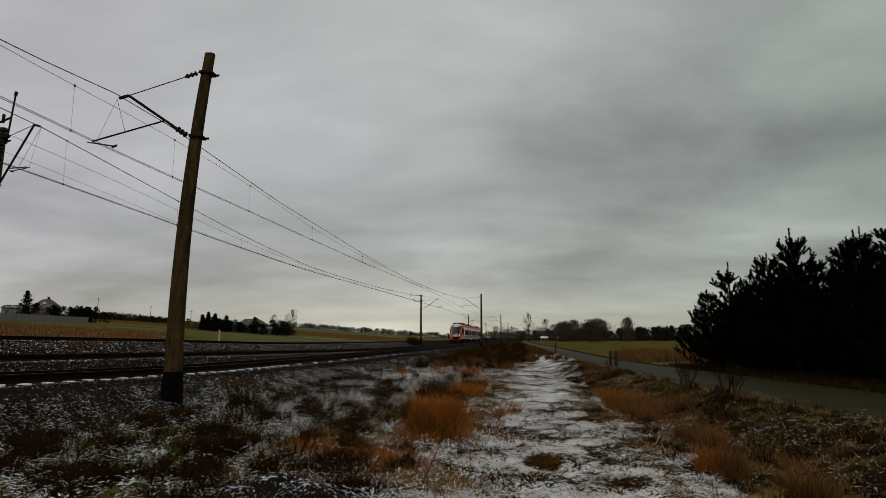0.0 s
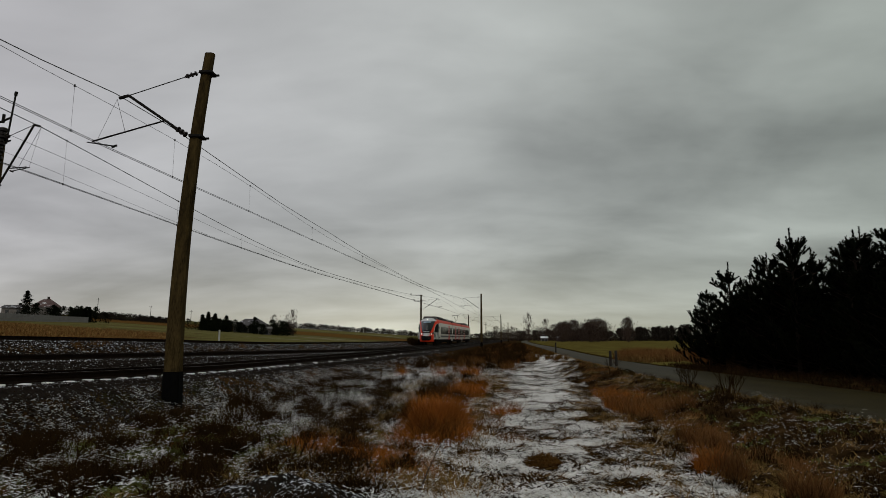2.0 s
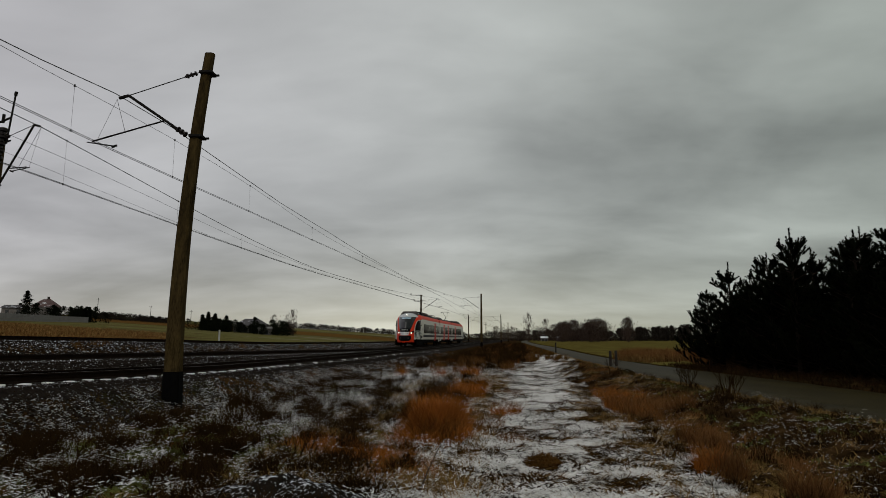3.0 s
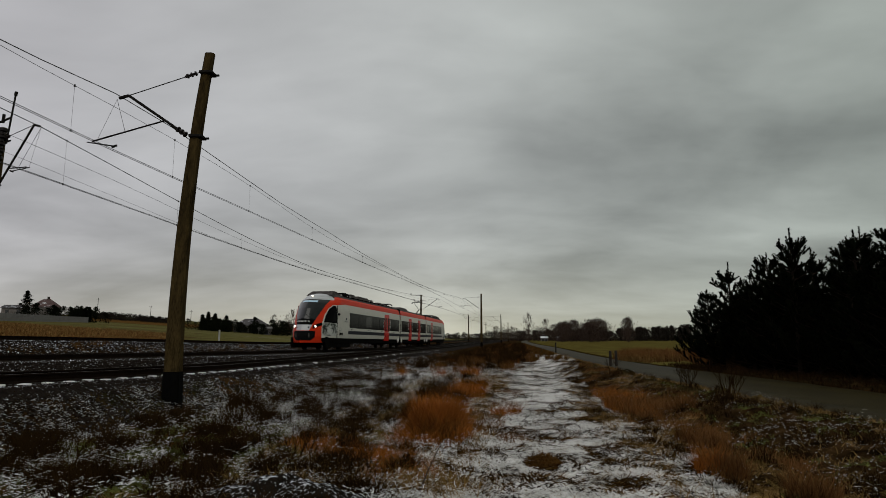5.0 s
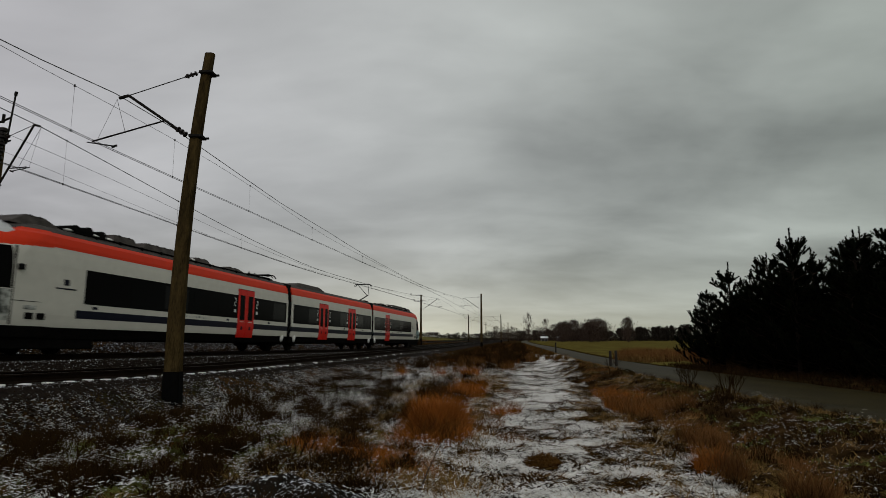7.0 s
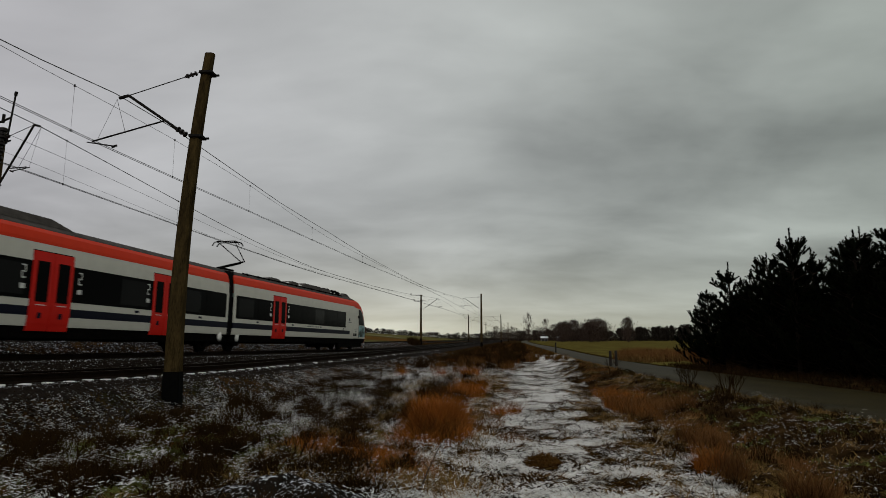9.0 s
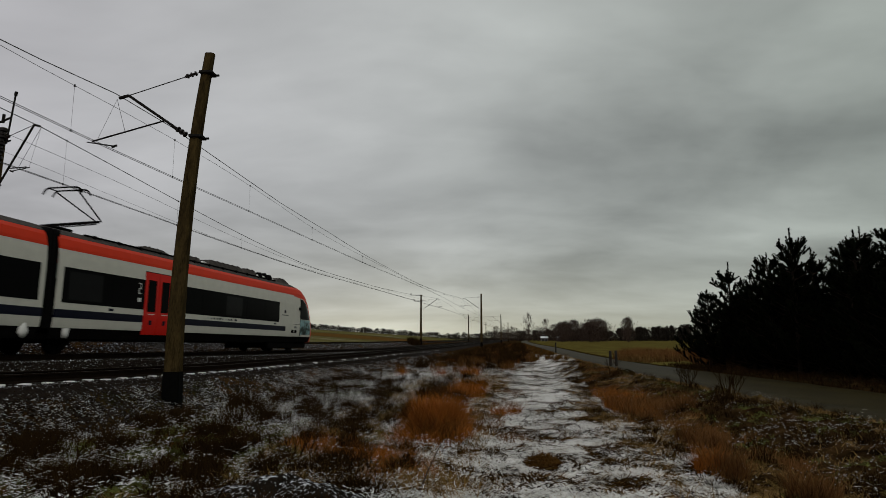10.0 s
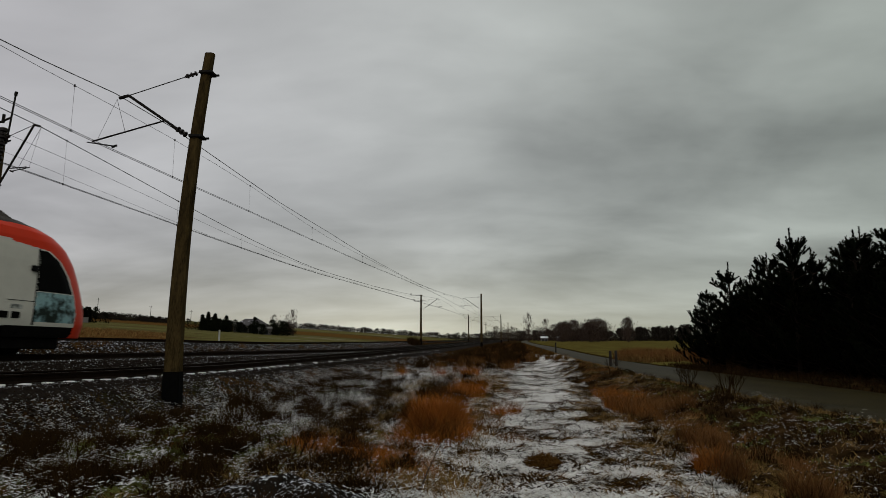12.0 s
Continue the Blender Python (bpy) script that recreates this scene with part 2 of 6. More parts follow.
def ground_material():
    """Frosted winter ground: the sheet's masks say where snow, gravel, green and stubble lie."""
    m, nt, bs = tree_of("winter_ground")
    N, L = nt.nodes.new, nt.links.new
    ge = N("ShaderNodeNewGeometry")

    def noise_tex(scale, detail, stretch=(1, 1, 1), rough=0.6):
        mp = N("ShaderNodeMapping")
        mp.inputs["Scale"].default_value = stretch
        L(ge.outputs["Position"], mp.inputs[0])
        n = N("ShaderNodeTexNoise")
        n.inputs["Scale"].default_value, n.inputs["Detail"].default_value, n.inputs["Roughness"].default_value = scale, detail, rough
        L(mp.outputs[0], n.inputs["Vector"])
        return n.outputs["Fac"]

    def mth(op, a, b=0.0, clamp=False):
        n = N("ShaderNodeMath")
        n.operation, n.use_clamp = op, clamp
        for i, v in enumerate((a, b)):
            if isinstance(v, (int, float)):
                n.inputs[i].default_value = v
            else:
                L(v, n.inputs[i])
        return n.outputs[0]

    def span(v, lo, hi):
        n = N("ShaderNodeMapRange")
        L(v, n.inputs["Value"])
        n.inputs["From Min"].default_value, n.inputs["From Max"].default_value = lo, hi
        return n.outputs[0]

    def mix(f, a, b):
        n = N("ShaderNodeMix")
        n.data_type = "RGBA"
        L(f, n.inputs["Factor"])
        for k, v in (("A", a), ("B", b)):
            if isinstance(v, tuple):
                n.inputs[k].default_value = (*v, 1)
            else:
                L(v, n.inputs[k])
        return n.outputs["Result"]

    def attr(name):
        n = N("ShaderNodeAttribute")
        n.attribute_name = name
        return n.outputs["Fac"]

    big, mid, fine = noise_tex(0.35, 4), noise_tex(2.2, 5), noise_tex(16, 5, (1, 0.55, 1), 0.7)
    tiny = noise_tex(55, 3, (1, 0.5, 1))
    soil = mix(span(mid, 0.35, 0.65), (0.006, 0.0035, 0.0018), (0.045, 0.025, 0.010))
    green = mix(span(fine, 0.35, 0.65), (0.010, 0.012, 0.004), (0.035, 0.040, 0.014))
    base = mix(mth("MULTIPLY", attr("green"), span(big, 0.35, 0.6), True), soil, green)
    stub = mix(span(noise_tex(3, 5, (0.3, 1, 1)), 0.35, 0.65), (0.055, 0.027, 0.008), (0.125, 0.066, 0.020))
    base = mix(attr("stubble"), base, stub)
    crop = mix(span(noise_tex(1.5, 4, (0.15, 1, 1)), 0.35, 0.65), (0.060, 0.056, 0.016), (0.120, 0.110, 0.040))
    # drilled rows, pale where frost lingers and brown where the crop is thin
    crop = mix(span(noise_tex(0.10, 5, (0.25, 1, 1)), 0.52, 0.68), crop, (0.070, 0.048, 0.020))
    crop = mix(span(noise_tex(0.16, 4, (0.12, 1, 1)), 0.60, 0.72), crop, (0.22, 0.21, 0.17))
    base = mix(attr("crop"), base, crop)
    meadow = mix(span(noise_tex(0.5, 5, (0.4, 1, 1)), 0.35, 0.65), (0.050, 0.035, 0.010), (0.110, 0.094, 0.024))
    base = mix(attr("meadow"), base, meadow)
    # frost lies in crumbs and streaks
    s = mth("ADD", mth("MULTIPLY", fine, 0.62), mth("MULTIPLY", tiny, 0.38))
    s = mth("ADD", s, mth("MULTIPLY", mth("SUBTRACT", mid, 0.5), 0.35))
    s = mth("ADD", s, mth("MULTIPLY", mth("SUBTRACT", attr("snow"), 0.5), 0.42))
    f = span(s, 0.53, 0.60)
    col = mix(f, base, (0.74, 0.73, 0.705))
    L(col, bs.inputs["Base Color"])
    bs.inputs["Roughness"].default_value = 0.95
    bs.inputs["Specular IOR Level"].default_value = 0.0
    bp = N("ShaderNodeBump")
    bp.inputs["Strength"].default_value, bp.inputs["Distance"].default_value = 0.7, 0.06
    L(mth("ADD", fine, mth("MULTIPLY", tiny, 0.4)), bp.inputs["Height"])
    L(bp.outputs[0], bs.inputs["Normal"])
    return m


# ---- mesh helpers ----
def mesh_ob(name, bm, material, parent=None, smooth=False):
    me = bpy.data.meshes.new(name)
    bm.normal_update()
    bm.to_mesh(me)
    bm.free()
    me.materials.append(material)
    if smooth:
        for p in me.polygons:
            p.use_smooth = True
    ob = new(name, me)
    ob.parent = parent
    return ob


def part(name, bm, material, parent, label="", smooth=False):
    ob = mesh_ob(name, bm, material, parent, smooth)
    return tagged(ob, label) if label else ob


def raw(name, verts, faces, material, parent=None, smooth=False):
    me = bpy.data.meshes.new(name)
    me.from_pydata([tuple(v) for v in verts], [], [tuple(f) for f in faces])
    me.materials.append(material)
    if smooth:
        for p in me.polygons:
            p.use_smooth = True
    ob = new(name, me)
    ob.parent = parent
    return ob


def soup(name, tris, material):
    """One mesh from an array of separate triangles, n x 3 x 3."""
    tris = np.asarray(tris, dtype=np.float32)
    n = len(tris)
    me = bpy.data.meshes.new(name)
    me.vertices.add(n * 3)
    me.vertices.foreach_set("co", tris.reshape(-1))
    me.loops.add(n * 3)
    me.loops.foreach_set("vertex_index", np.arange(n * 3, dtype=np.int32))
    me.polygons.add(n)
    me.polygons.foreach_set("loop_start", np.arange(0, n * 3, 3, dtype=np.int32))
    me.update(calc_edges=True)
    me.validate()
    me.materials.append(material)
    return new(name, me)


def box(bm, x0, x1, y0, y1, z0, z1, bevel=0.0):
    vs = [bm.verts.new(p) for p in ((x0, y0, z0), (x1, y0, z0), (x1, y1, z0), (x0, y1, z0),
                                    (x0, y0, z1), (x1, y0, z1), (x1, y1, z1), (x0, y1, z1))]
    fs = [bm.faces.new([vs[i] for i in f]) for f in ((3, 2, 1, 0), (4, 5, 6, 7), (0, 1, 5, 4), (1, 2, 6, 5), (2, 3, 7, 6), (3, 0, 4, 7))]
    if bevel:
        es = list({e for f in fs for e in f.edges})
        bmesh.ops.bevel(bm, geom=es, offset=bevel, segments=1, affect="EDGES")
    return bm


def tube(bm, p, q, r0, r1=None, n=8):
    p, q = Vector(p), Vector(q)
    r1 = r0 if r1 is None else r1
    d = (q - p).normalized()
    u = d.cross(Vector((0, 0, 1)) if abs(d.z) < 0.9 else Vector((1, 0, 0))).normalized()
    v = d.cross(u)
    ring = []
    for c, r in ((p, r0), (q, r1)):
        ring.append([bm.verts.new(c + (u * math.cos(a) + v * math.sin(a)) * r) for a in [2 * math.pi * i / n for i in range(n)]])
    for i in range(n):
        bm.faces.new((ring[0][i], ring[0][(i + 1) % n], ring[1][(i + 1) % n], ring[1][i]))
    bm.faces.new(ring[0][::-1])
    bm.faces.new(ring[1])
    return bm


def B():
    return bmesh.new()


def hermite(table):
    """A smooth curve through (x, value) rows, straight beyond its ends."""
    xs, vs = np.array([r[0] for r in table], float), np.array([r[1] for r in table], float)
    sl = np.diff(vs) / np.diff(xs)
    m = np.concatenate(([sl[0]], (sl[1:] * np.diff(xs)[:-1] + sl[:-1] * np.diff(xs)[1:]) / (xs[2:] - xs[:-2]), [sl[-1]]))

    def f(x):
        x = np.asarray(x, float)
        i = np.clip(np.searchsorted(xs, x) - 1, 0, len(xs) - 2)
        h = xs[i + 1] - xs[i]
        t = (x - xs[i]) / h
        tt = np.clip(t, 0, 1)
        r = ((2 * tt**3 - 3 * tt**2 + 1) * vs[i] + (tt**3 - 2 * tt**2 + tt) * h * m[i]
             + (-2 * tt**3 + 3 * tt**2) * vs[i + 1] + (tt**3 - tt**2) * h * m[i + 1])
        return r + np.where(t < 0, (x - xs[0]) * m[0], 0) + np.where(t > 1, (x - xs[-1]) * m[-1], 0)
    return f


# ---- plan of the line: middle track's axis and the rail levels, by distance ----
AXIS = hermite([(-60, -21.3), (-20, -17.0), (9, -13.74), (15.3, -13.04), (21.5, -12.14), (27.75, -11.1), (33.9, -9.95), (40.1, -8.77), (46.3, -7.6),
                (52.5, -6.55), (58.75, -5.55), (71.3, -3.85), (96, -0.9), (113.5, 1.4), (160, 7.4), (220, 15.2), (400, 38.5)])
RAIL_MID = hermite([(-60, 1.6), (0, 1.54), (9, 1.42), (15.3, 1.31), (21.5, 1.21), (33.9, 1.04), (46.3, 0.89), (58.75, 0.80), (77, 0.75), (120, 0.75), (400, 0.75)])
RAIL_NEAR = hermite([(-60, 1.3), (0, 1.2), (12, 1.05), (16, 0.95), (20, 0.87), (28, 0.82), (45, 0.84), (78, 0.77), (120, 0.75), (400, 0.75)])
RAIL_FAR = hermite([(-60, 2.2), (0, 2.1), (20, 1.87), (28, 1.75), (45, 1.43), (62, 1.32), (100, 1.20), (160, 1.05), (400, 0.9)])
ROAD = hermite([(-60, 8.0), (5, 10.0), (10, 10.4), (20, 10.7), (30, 10.75), (40, 11.1), (60, 12.7), (90, 16.0), (149, 21.5), (250, 33), (500, 70)])
OFF_NEAR, OFF_FAR = 4.05, -5.7


def smooth(a, b, x):
    t = np.clip((x - a) / (b - a), 0, 1)
    return t * t * (3 - 2 * t)


def value_noise(x, y, scale, seed):
    r = np.random.RandomState(seed).rand(64, 64)
    x, y = np.asarray(x) / scale, np.asarray(y) / scale
    i, j = np.floor(x).astype(int), np.floor(y).astype(int)
    u, v = x - i, y - j
    u, v = u * u * (3 - 2 * u), v * v * (3 - 2 * v)
    g = lambda a, b: r[a % 64, b % 64]
    return (g(i, j) * (1 - u) + g(i + 1, j) * u) * (1 - v) + (g(i, j + 1) * (1 - u) + g(i + 1, j + 1) * u) * v - 0.5


def ground_z(X, Y):
    """Height of the ground sheet."""
    X, Y = np.asarray(X, float), np.asarray(Y, float)
    Yc = np.clip(Y, -60, 420)
    l = X - AXIS(Yc)
    zn, zm, zf = RAIL_NEAR(Yc) - 0.30, RAIL_MID(Yc) - 0.30, RAIL_FAR(Yc) - 0.30
    out = np.where(l > 0, zm + (zn - zm) * smooth(1.6, 2.6, l), zm + (zf - zm) * smooth(-1.7, -3.9, l))
    # embankment's right shoulder down to the level of the path
    toe = 0.0 + 0.05 * np.sin(Y * 0.35)
    right = zn + (toe - zn) * smooth(5.75, 7.3, l)
    out = np.where(l > 5.7, right, out)
    # left of the far track a small cess, then the fields rise to the west
    hill = zf - 0.25 + 0.066 * np.clip(-X - 22, 0, 190) * smooth(20, 60, Y + 0 * X) * 1.0
    hill = hill + 2.6 * smooth(215, 420, Y) * smooth(-20, -70, l)
    fall = smooth(-7.6, -9.5, l)
    out = np.where(l < -7.6, zf + (hill - zf) * fall, out)
    # path, ditch, road bank
    xr = X - ROAD(np.clip(Y, -60, 500))
    bank = -0.04 + 0.16 * smooth(-4.5, -2.4, xr) - 0.22 * np.exp(-((xr + 5.2) / 1.0) ** 2) * smooth(60, 40, Y)
    out = np.where(l > 9, toe * smooth(14, 9, l) + bank * smooth(9, 16, l), out)
    bumps = value_noise(X, Y, 1.6, 1) * 0.10 + value_noise(X, Y, 0.45, 2) * (0.06 + 0.10 * smooth(17.5, 19, l)) + value_noise(X, Y, 1.0, 7) * 0.14 * smooth(17.5, 19, l)
    # tussocks and hollows of the rough grass
    tuss = np.clip(value_noise(X, Y, 0.30, 17) + 0.1, 0, 1) * 0.16 + value_noise(X, Y, 0.17, 18) * 0.05
    bumps = bumps + tuss * smooth(45, 25, Y) * (0.75 + 0.6 * smooth(17.5, 19.5, l))
    off = smooth(5.6, 6.6, l) * np.where(np.abs(xr) < 2.4, 0.15, 1.0)
    return out + bumps * off * smooth(90, 50, Y)


# ---- ground, road ----
def spaced(a, b, first, growth):
    out, step = [a], first
    while out[-1] < b:
        out.append(out[-1] + step)
        step *= growth
    out[-1] = b
    return out


def build_ground():
    ys = [-400, -200, -100, -60, -40, -25, -15, -8, -3, 0, 2, 4] + spaced(5, 3800, 0.085, 1.0125)
    xs = sorted(set([-v for v in spaced(20, 3000, 0.5, 1.07)] + list(np.arange(-20, -9, 0.22)) + list(np.arange(-9, 11, 0.11)) + list(np.arange(11, 16, 0.22)) + spaced(16, 3000, 0.3, 1.08)))
    ys, xs = np.array(ys), np.array(xs)
    # columns shear with the line so that shoulders stay crisp
    Yg, Xg = np.meshgrid(ys, xs, indexing="ij")
    shear = (AXIS(np.clip(Yg, -60, 220)) - AXIS(0)) * np.exp(-np.abs(Xg) / 150)
    Xg = Xg + shear
    Zg = ground_z(Xg, Yg)
    n, m = Yg.shape
    idx = np.arange(n * m).reshape(n, m)
    faces = np.stack([idx[:-1, :-1], idx[:-1, 1:], idx[1:, 1:], idx[1:, :-1]], -1).reshape(-1, 4)
    ob = raw("ground", np.stack([Xg, Yg, Zg], -1).reshape(-1, 3), faces.tolist(), ground_material(), smooth=True)
    X, Y = Xg.reshape(-1), Yg.reshape(-1)
    l = X - AXIS(np.clip(Y, -60, 420))
    xr = X - ROAD(np.clip(Y, -60, 500))
    wob = value_noise(X, Y, 3.0, 5) * 1.2 + value_noise(X, Y, 0.9, 6) * 0.8
    path = np.exp(-((l - 15.3 + wob * 0.5) / (1.35 + 0.75 * smooth(26, 8, Y))) ** 4)
    slope = smooth(5.2, 6.2, l) * smooth(13.6, 12.2, l + wob)
    snow = 0.20 + 0.60 * path + 0.08 * slope + (0.30 * wob + 0.35 * value_noise(X, Y, 1.7, 14)) * slope - 0.30 * path * np.clip(value_noise(X, Y, 1.1, 12) * 2, 0, 1) - 0.35 * path * np.clip(value_noise(X, Y, 0.45, 15) * 2, 0, 1)
    snow = snow - 0.7 * np.exp(-((X - 1.37) / 0.2) ** 2 - ((Y - 8.9) / 0.4) ** 2)
    snow = np.where(l < 5.6, 0.35, snow)
    left = l < -7.6
    snow = np.where(left, 0.12 + 0.3 * np.exp(-((l + 9.5) / 1.2) ** 2), snow)
    snow = np.where(xr > -3.2, 0.05, snow)
    snow = snow * smooth(120, 60, Y) + 0.0
    green = slope * smooth(0, 0.4, value_noise(X, Y, 5.0, 8) + 0.2) * smooth(26, 12, Y) + 0.35 * (xr > -3.0)
    west = smooth(-0.38, -0.46, X / np.maximum(Y, 1))
    nearby = smooth(125, 85, Y)
    stub = left * smooth(-9.0, -11.0, l) * np.maximum(np.maximum(west * nearby, smooth(225, 265, Y) * smooth(330, 300, Y)), smooth(40, 28, Y))
    crop = left * smooth(-9.0, -11.0, l) * (1 - stub)
    # no meadow tone beside the pines: their shade is kept in the ground's colour
    meadow = (xr > 2.2) * smooth(33, 40, Y + 0.0 * X)
    for name, v in (("snow", snow), ("green", green), ("stubble", stub), ("crop", crop), ("meadow", meadow)):
        a = ob.data.attributes.new(name, "FLOAT", "POINT")
        a.data.foreach_set("value", np.clip(v, 0, 1).astype(np.float32))
    tagged(ob, "frosted winter ground with brown grass, a snowy path and fields", "ground", kind="structure")


build_ground()


def build_road():
    ys = np.array(spaced(-60, 420, 1.0, 1.006))
    rows = []
    for y in ys:
        c = float(ROAD(y))
        w = 2.15 - 0.80 * float(smooth(22, 42, y))
        for k in (-1.0, -0.97, -0.5, 0.0, 0.5, 0.97, 1.0):
            z = 0.15 + 0.03 * (1 - k * k) - (0.12 if abs(k) == 1.0 else 0)
            rows.append((c + k * w + 0.08 * math.sin(y * 1.7 + k) * (abs(k) > 0.9), y, z))
    n = len(ys)
    faces = [(i * 7 + j, i * 7 + j + 1, (i + 1) * 7 + j + 1, (i + 1) * 7 + j) for i in range(n - 1) for j in range(6)]
    tagged(raw("road", rows, faces, M["asphalt"], smooth=True), "narrow worn asphalt country road, damp and grey", "road", kind="structure")


build_road()


# ---- railway tracks ----
def axis_point(y, off, level):
    x = float(AXIS(y))
    d = Vector((float(AXIS(y + 0.5)) - float(AXIS(y - 0.5)), 1.0, 0)).normalized()
    r = Vector((d.y, -d.x, 0))
    return Vector((x, y, float(level(y)))) + r * off, d, r


RAIL_PROFILE = [(-0.075, -0.172), (-0.075, -0.16), (-0.012, -0.135), (-0.010, -0.05), (-0.036, -0.035), (-0.036, -0.006), (-0.028, 0.0),
                (0.028, 0.0), (0.036, -0.006), (0.036, -0.035), (0.010, -0.05), (0.012, -0.135), (0.075, -0.16), (0.075, -0.172)]


def rail_mesh(off, level, y0, y1):
    ys = [y for y in spaced(y0, y1, 1.2, 1.01)]
    verts, faces, n = [], [], len(RAIL_PROFILE)
    for y in ys:
        p, d, r = axis_point(y, off, level)
        verts += [tuple(p + r * a + Vector((0, 0, b))) for a, b in RAIL_PROFILE]
    for i in range(len(ys) - 1):
        faces += [(i * n + j, i * n + (j + 1) % n, (i + 1) * n + (j + 1) % n, (i + 1) * n + j) for j in range(n)]
    return verts, faces


def ballast_bed(off, level, half, y0, y1, seed):
    """Crushed-stone bed with sloping shoulders, under the sleepers' tops."""
    ys = spaced(y0, y1, 0.25, 1.012)
    ks = np.linspace(-half - 0.35, half + 0.35, 25)
    verts = []
    rng = np.random.RandomState(seed)
    for y in ys:
        p, d, r = axis_point(y, off, level)
        for k in ks:
            over = max(0.0, abs(k) - half)
            z = -0.225 - over * 0.6 + rng.uniform(-0.035, 0.035)
            verts.append(tuple(p + r * (k + rng.uniform(-0.03, 0.03)) + Vector((0, 0, z))))
    n, m = len(ys), len(ks)
    faces = [(i * m + j, i * m + j + 1, (i + 1) * m + j + 1, (i + 1) * m + j) for i in range(n - 1) for j in range(m - 1)]
    return verts, faces


def sleeper_mesh(frosted):
    """Concrete sleeper; frost lies on the ends, outside the rails."""
    bm = B()
    box(bm, -1.30, 1.30, -0.13, 0.13, -0.20, 0.0, 0.02)
    for v in bm.verts:
        if abs(v.co.x) < 0.4:
            v.co.z -= 0.03
    n = len(bm.faces)
    for s in (-1, 1) if frosted else ():
        box(bm, min(s * 1.14, s * 1.32), max(s * 1.14, s * 1.32), -0.085, 0.09, -0.03, 0.014, 0.012)
    me = bpy.data.meshes.new("sleeper")
    bm.to_mesh(me)
    bm.free()
    me.materials.append(M["sleeper"])
    me.materials.append(M["snowcrumb"])
    for p in me.polygons:
        p.material_index = 1 if p.index >= n else 0
    return me


def build_track(name, off, level, label, count, seed):
    root = tagged(new(name), label, "railway track", kind="structure")
    for s in (-1, 1):
        v, f = rail_mesh(off + s * 0.7535, level, -60, 420)
        rail = raw("rail", v, f, M["rail"], root)
        rail.data.materials.append(M["railtop"])
        for p in rail.data.polygons:
            if p.index % len(RAIL_PROFILE) == 6:
                p.material_index = 1
    v, f = ballast_bed(off, level, 1.75 if off > 0 else 1.7, -60, 420, seed)
    tagged(raw("ballast_bed", v, f, M["ballast"], root), "dark crushed-stone ballast dusted with snow")
    me, bare, y = sleeper_mesh(off > 0), sleeper_mesh(False), -1.0
    for i in range(count):
        p, d, r = axis_point(y, off, level)
        o = new("sleeper", me if y < 26 or i % 3 == 0 and y < 45 else bare)
        o.parent = root
        o.matrix_basis = Matrix.Translation(p + Vector((0, 0, -0.175 + random.uniform(-0.01, 0.01)))) @ Matrix.Rotation(math.atan2(-d.x, d.y) + random.uniform(-0.01, 0.01), 4, "Z")
        y += 0.62
    bm = B()
    while y < 200:
        p, d, r = axis_point(y, off, level)
        a, b = r * 1.3, d * 0.13
        z = Vector((0, 0, -0.178))
        bm.faces.new([bm.verts.new(p + q + z) for q in (-a - b, a - b, a + b, -a + b)])
        y += 0.62
    tagged(part("far_sleepers", bm, M["sleeper"], root), "concrete sleepers far down the line", kind="stuff")


build_track("track_1", OFF_NEAR, RAIL_NEAR, "rusty railway track on concrete sleepers with snowy ends", 150, 3)
build_track("track_2", 0.0, RAIL_MID, "railway track in use, worn rails on dark ballast", 130, 4)
build_track("track_3", OFF_FAR, RAIL_FAR, "disused siding track with rusty rails in frosted ballast", 110, 5)


# ---- masts of the overhead line ----
def concrete_mast(base, height, lean_x, name="catenary_mast", label="", bow=0.0):
    """Tapered concrete mast with a bitumen foot. Returns its Empty; local z is up."""
    root = tagged(new(name), label or "weathered tapered concrete catenary mast with a black bitumen foot", "mast", "catenary masts")
    root.matrix_basis = Matrix.Translation(base)

    def prism(z0, z1, extra):
        bm = B()
        rings = []
        for k in range(11):
            z = z0 + (z1 - z0) * k / 10
            t = max(z, 0) / height
            w, dpt = 0.190 - 0.078 * t + extra, 0.155 - 0.056 * t + extra
            c = 0.045
            x = lean_x * t - bow * 4 * t * (1 - t)
            pts = [(-w + c, -dpt), (w - c, -dpt), (w, -dpt + c), (w, dpt - c), (w - c, dpt), (-w + c, dpt), (-w, dpt - c), (-w, -dpt + c)]
            rings.append([bm.verts.new((x + a, b, z)) for a, b in pts])
        for r0, r1 in zip(rings, rings[1:]):
            for i in range(8):
                bm.faces.new((r0[i], r0[(i + 1) % 8], r1[(i + 1) % 8], r1[i]))
        bm.faces.new(rings[-1])
        bm.faces.new(rings[0][::-1])
        return bm
    part("shaft", prism(0.98, height, 0), M["mast"], root)
    part("foot", prism(-0.5, 1.02, 0.012), M["tar"], root, "black bitumen-coated foot")
    return root


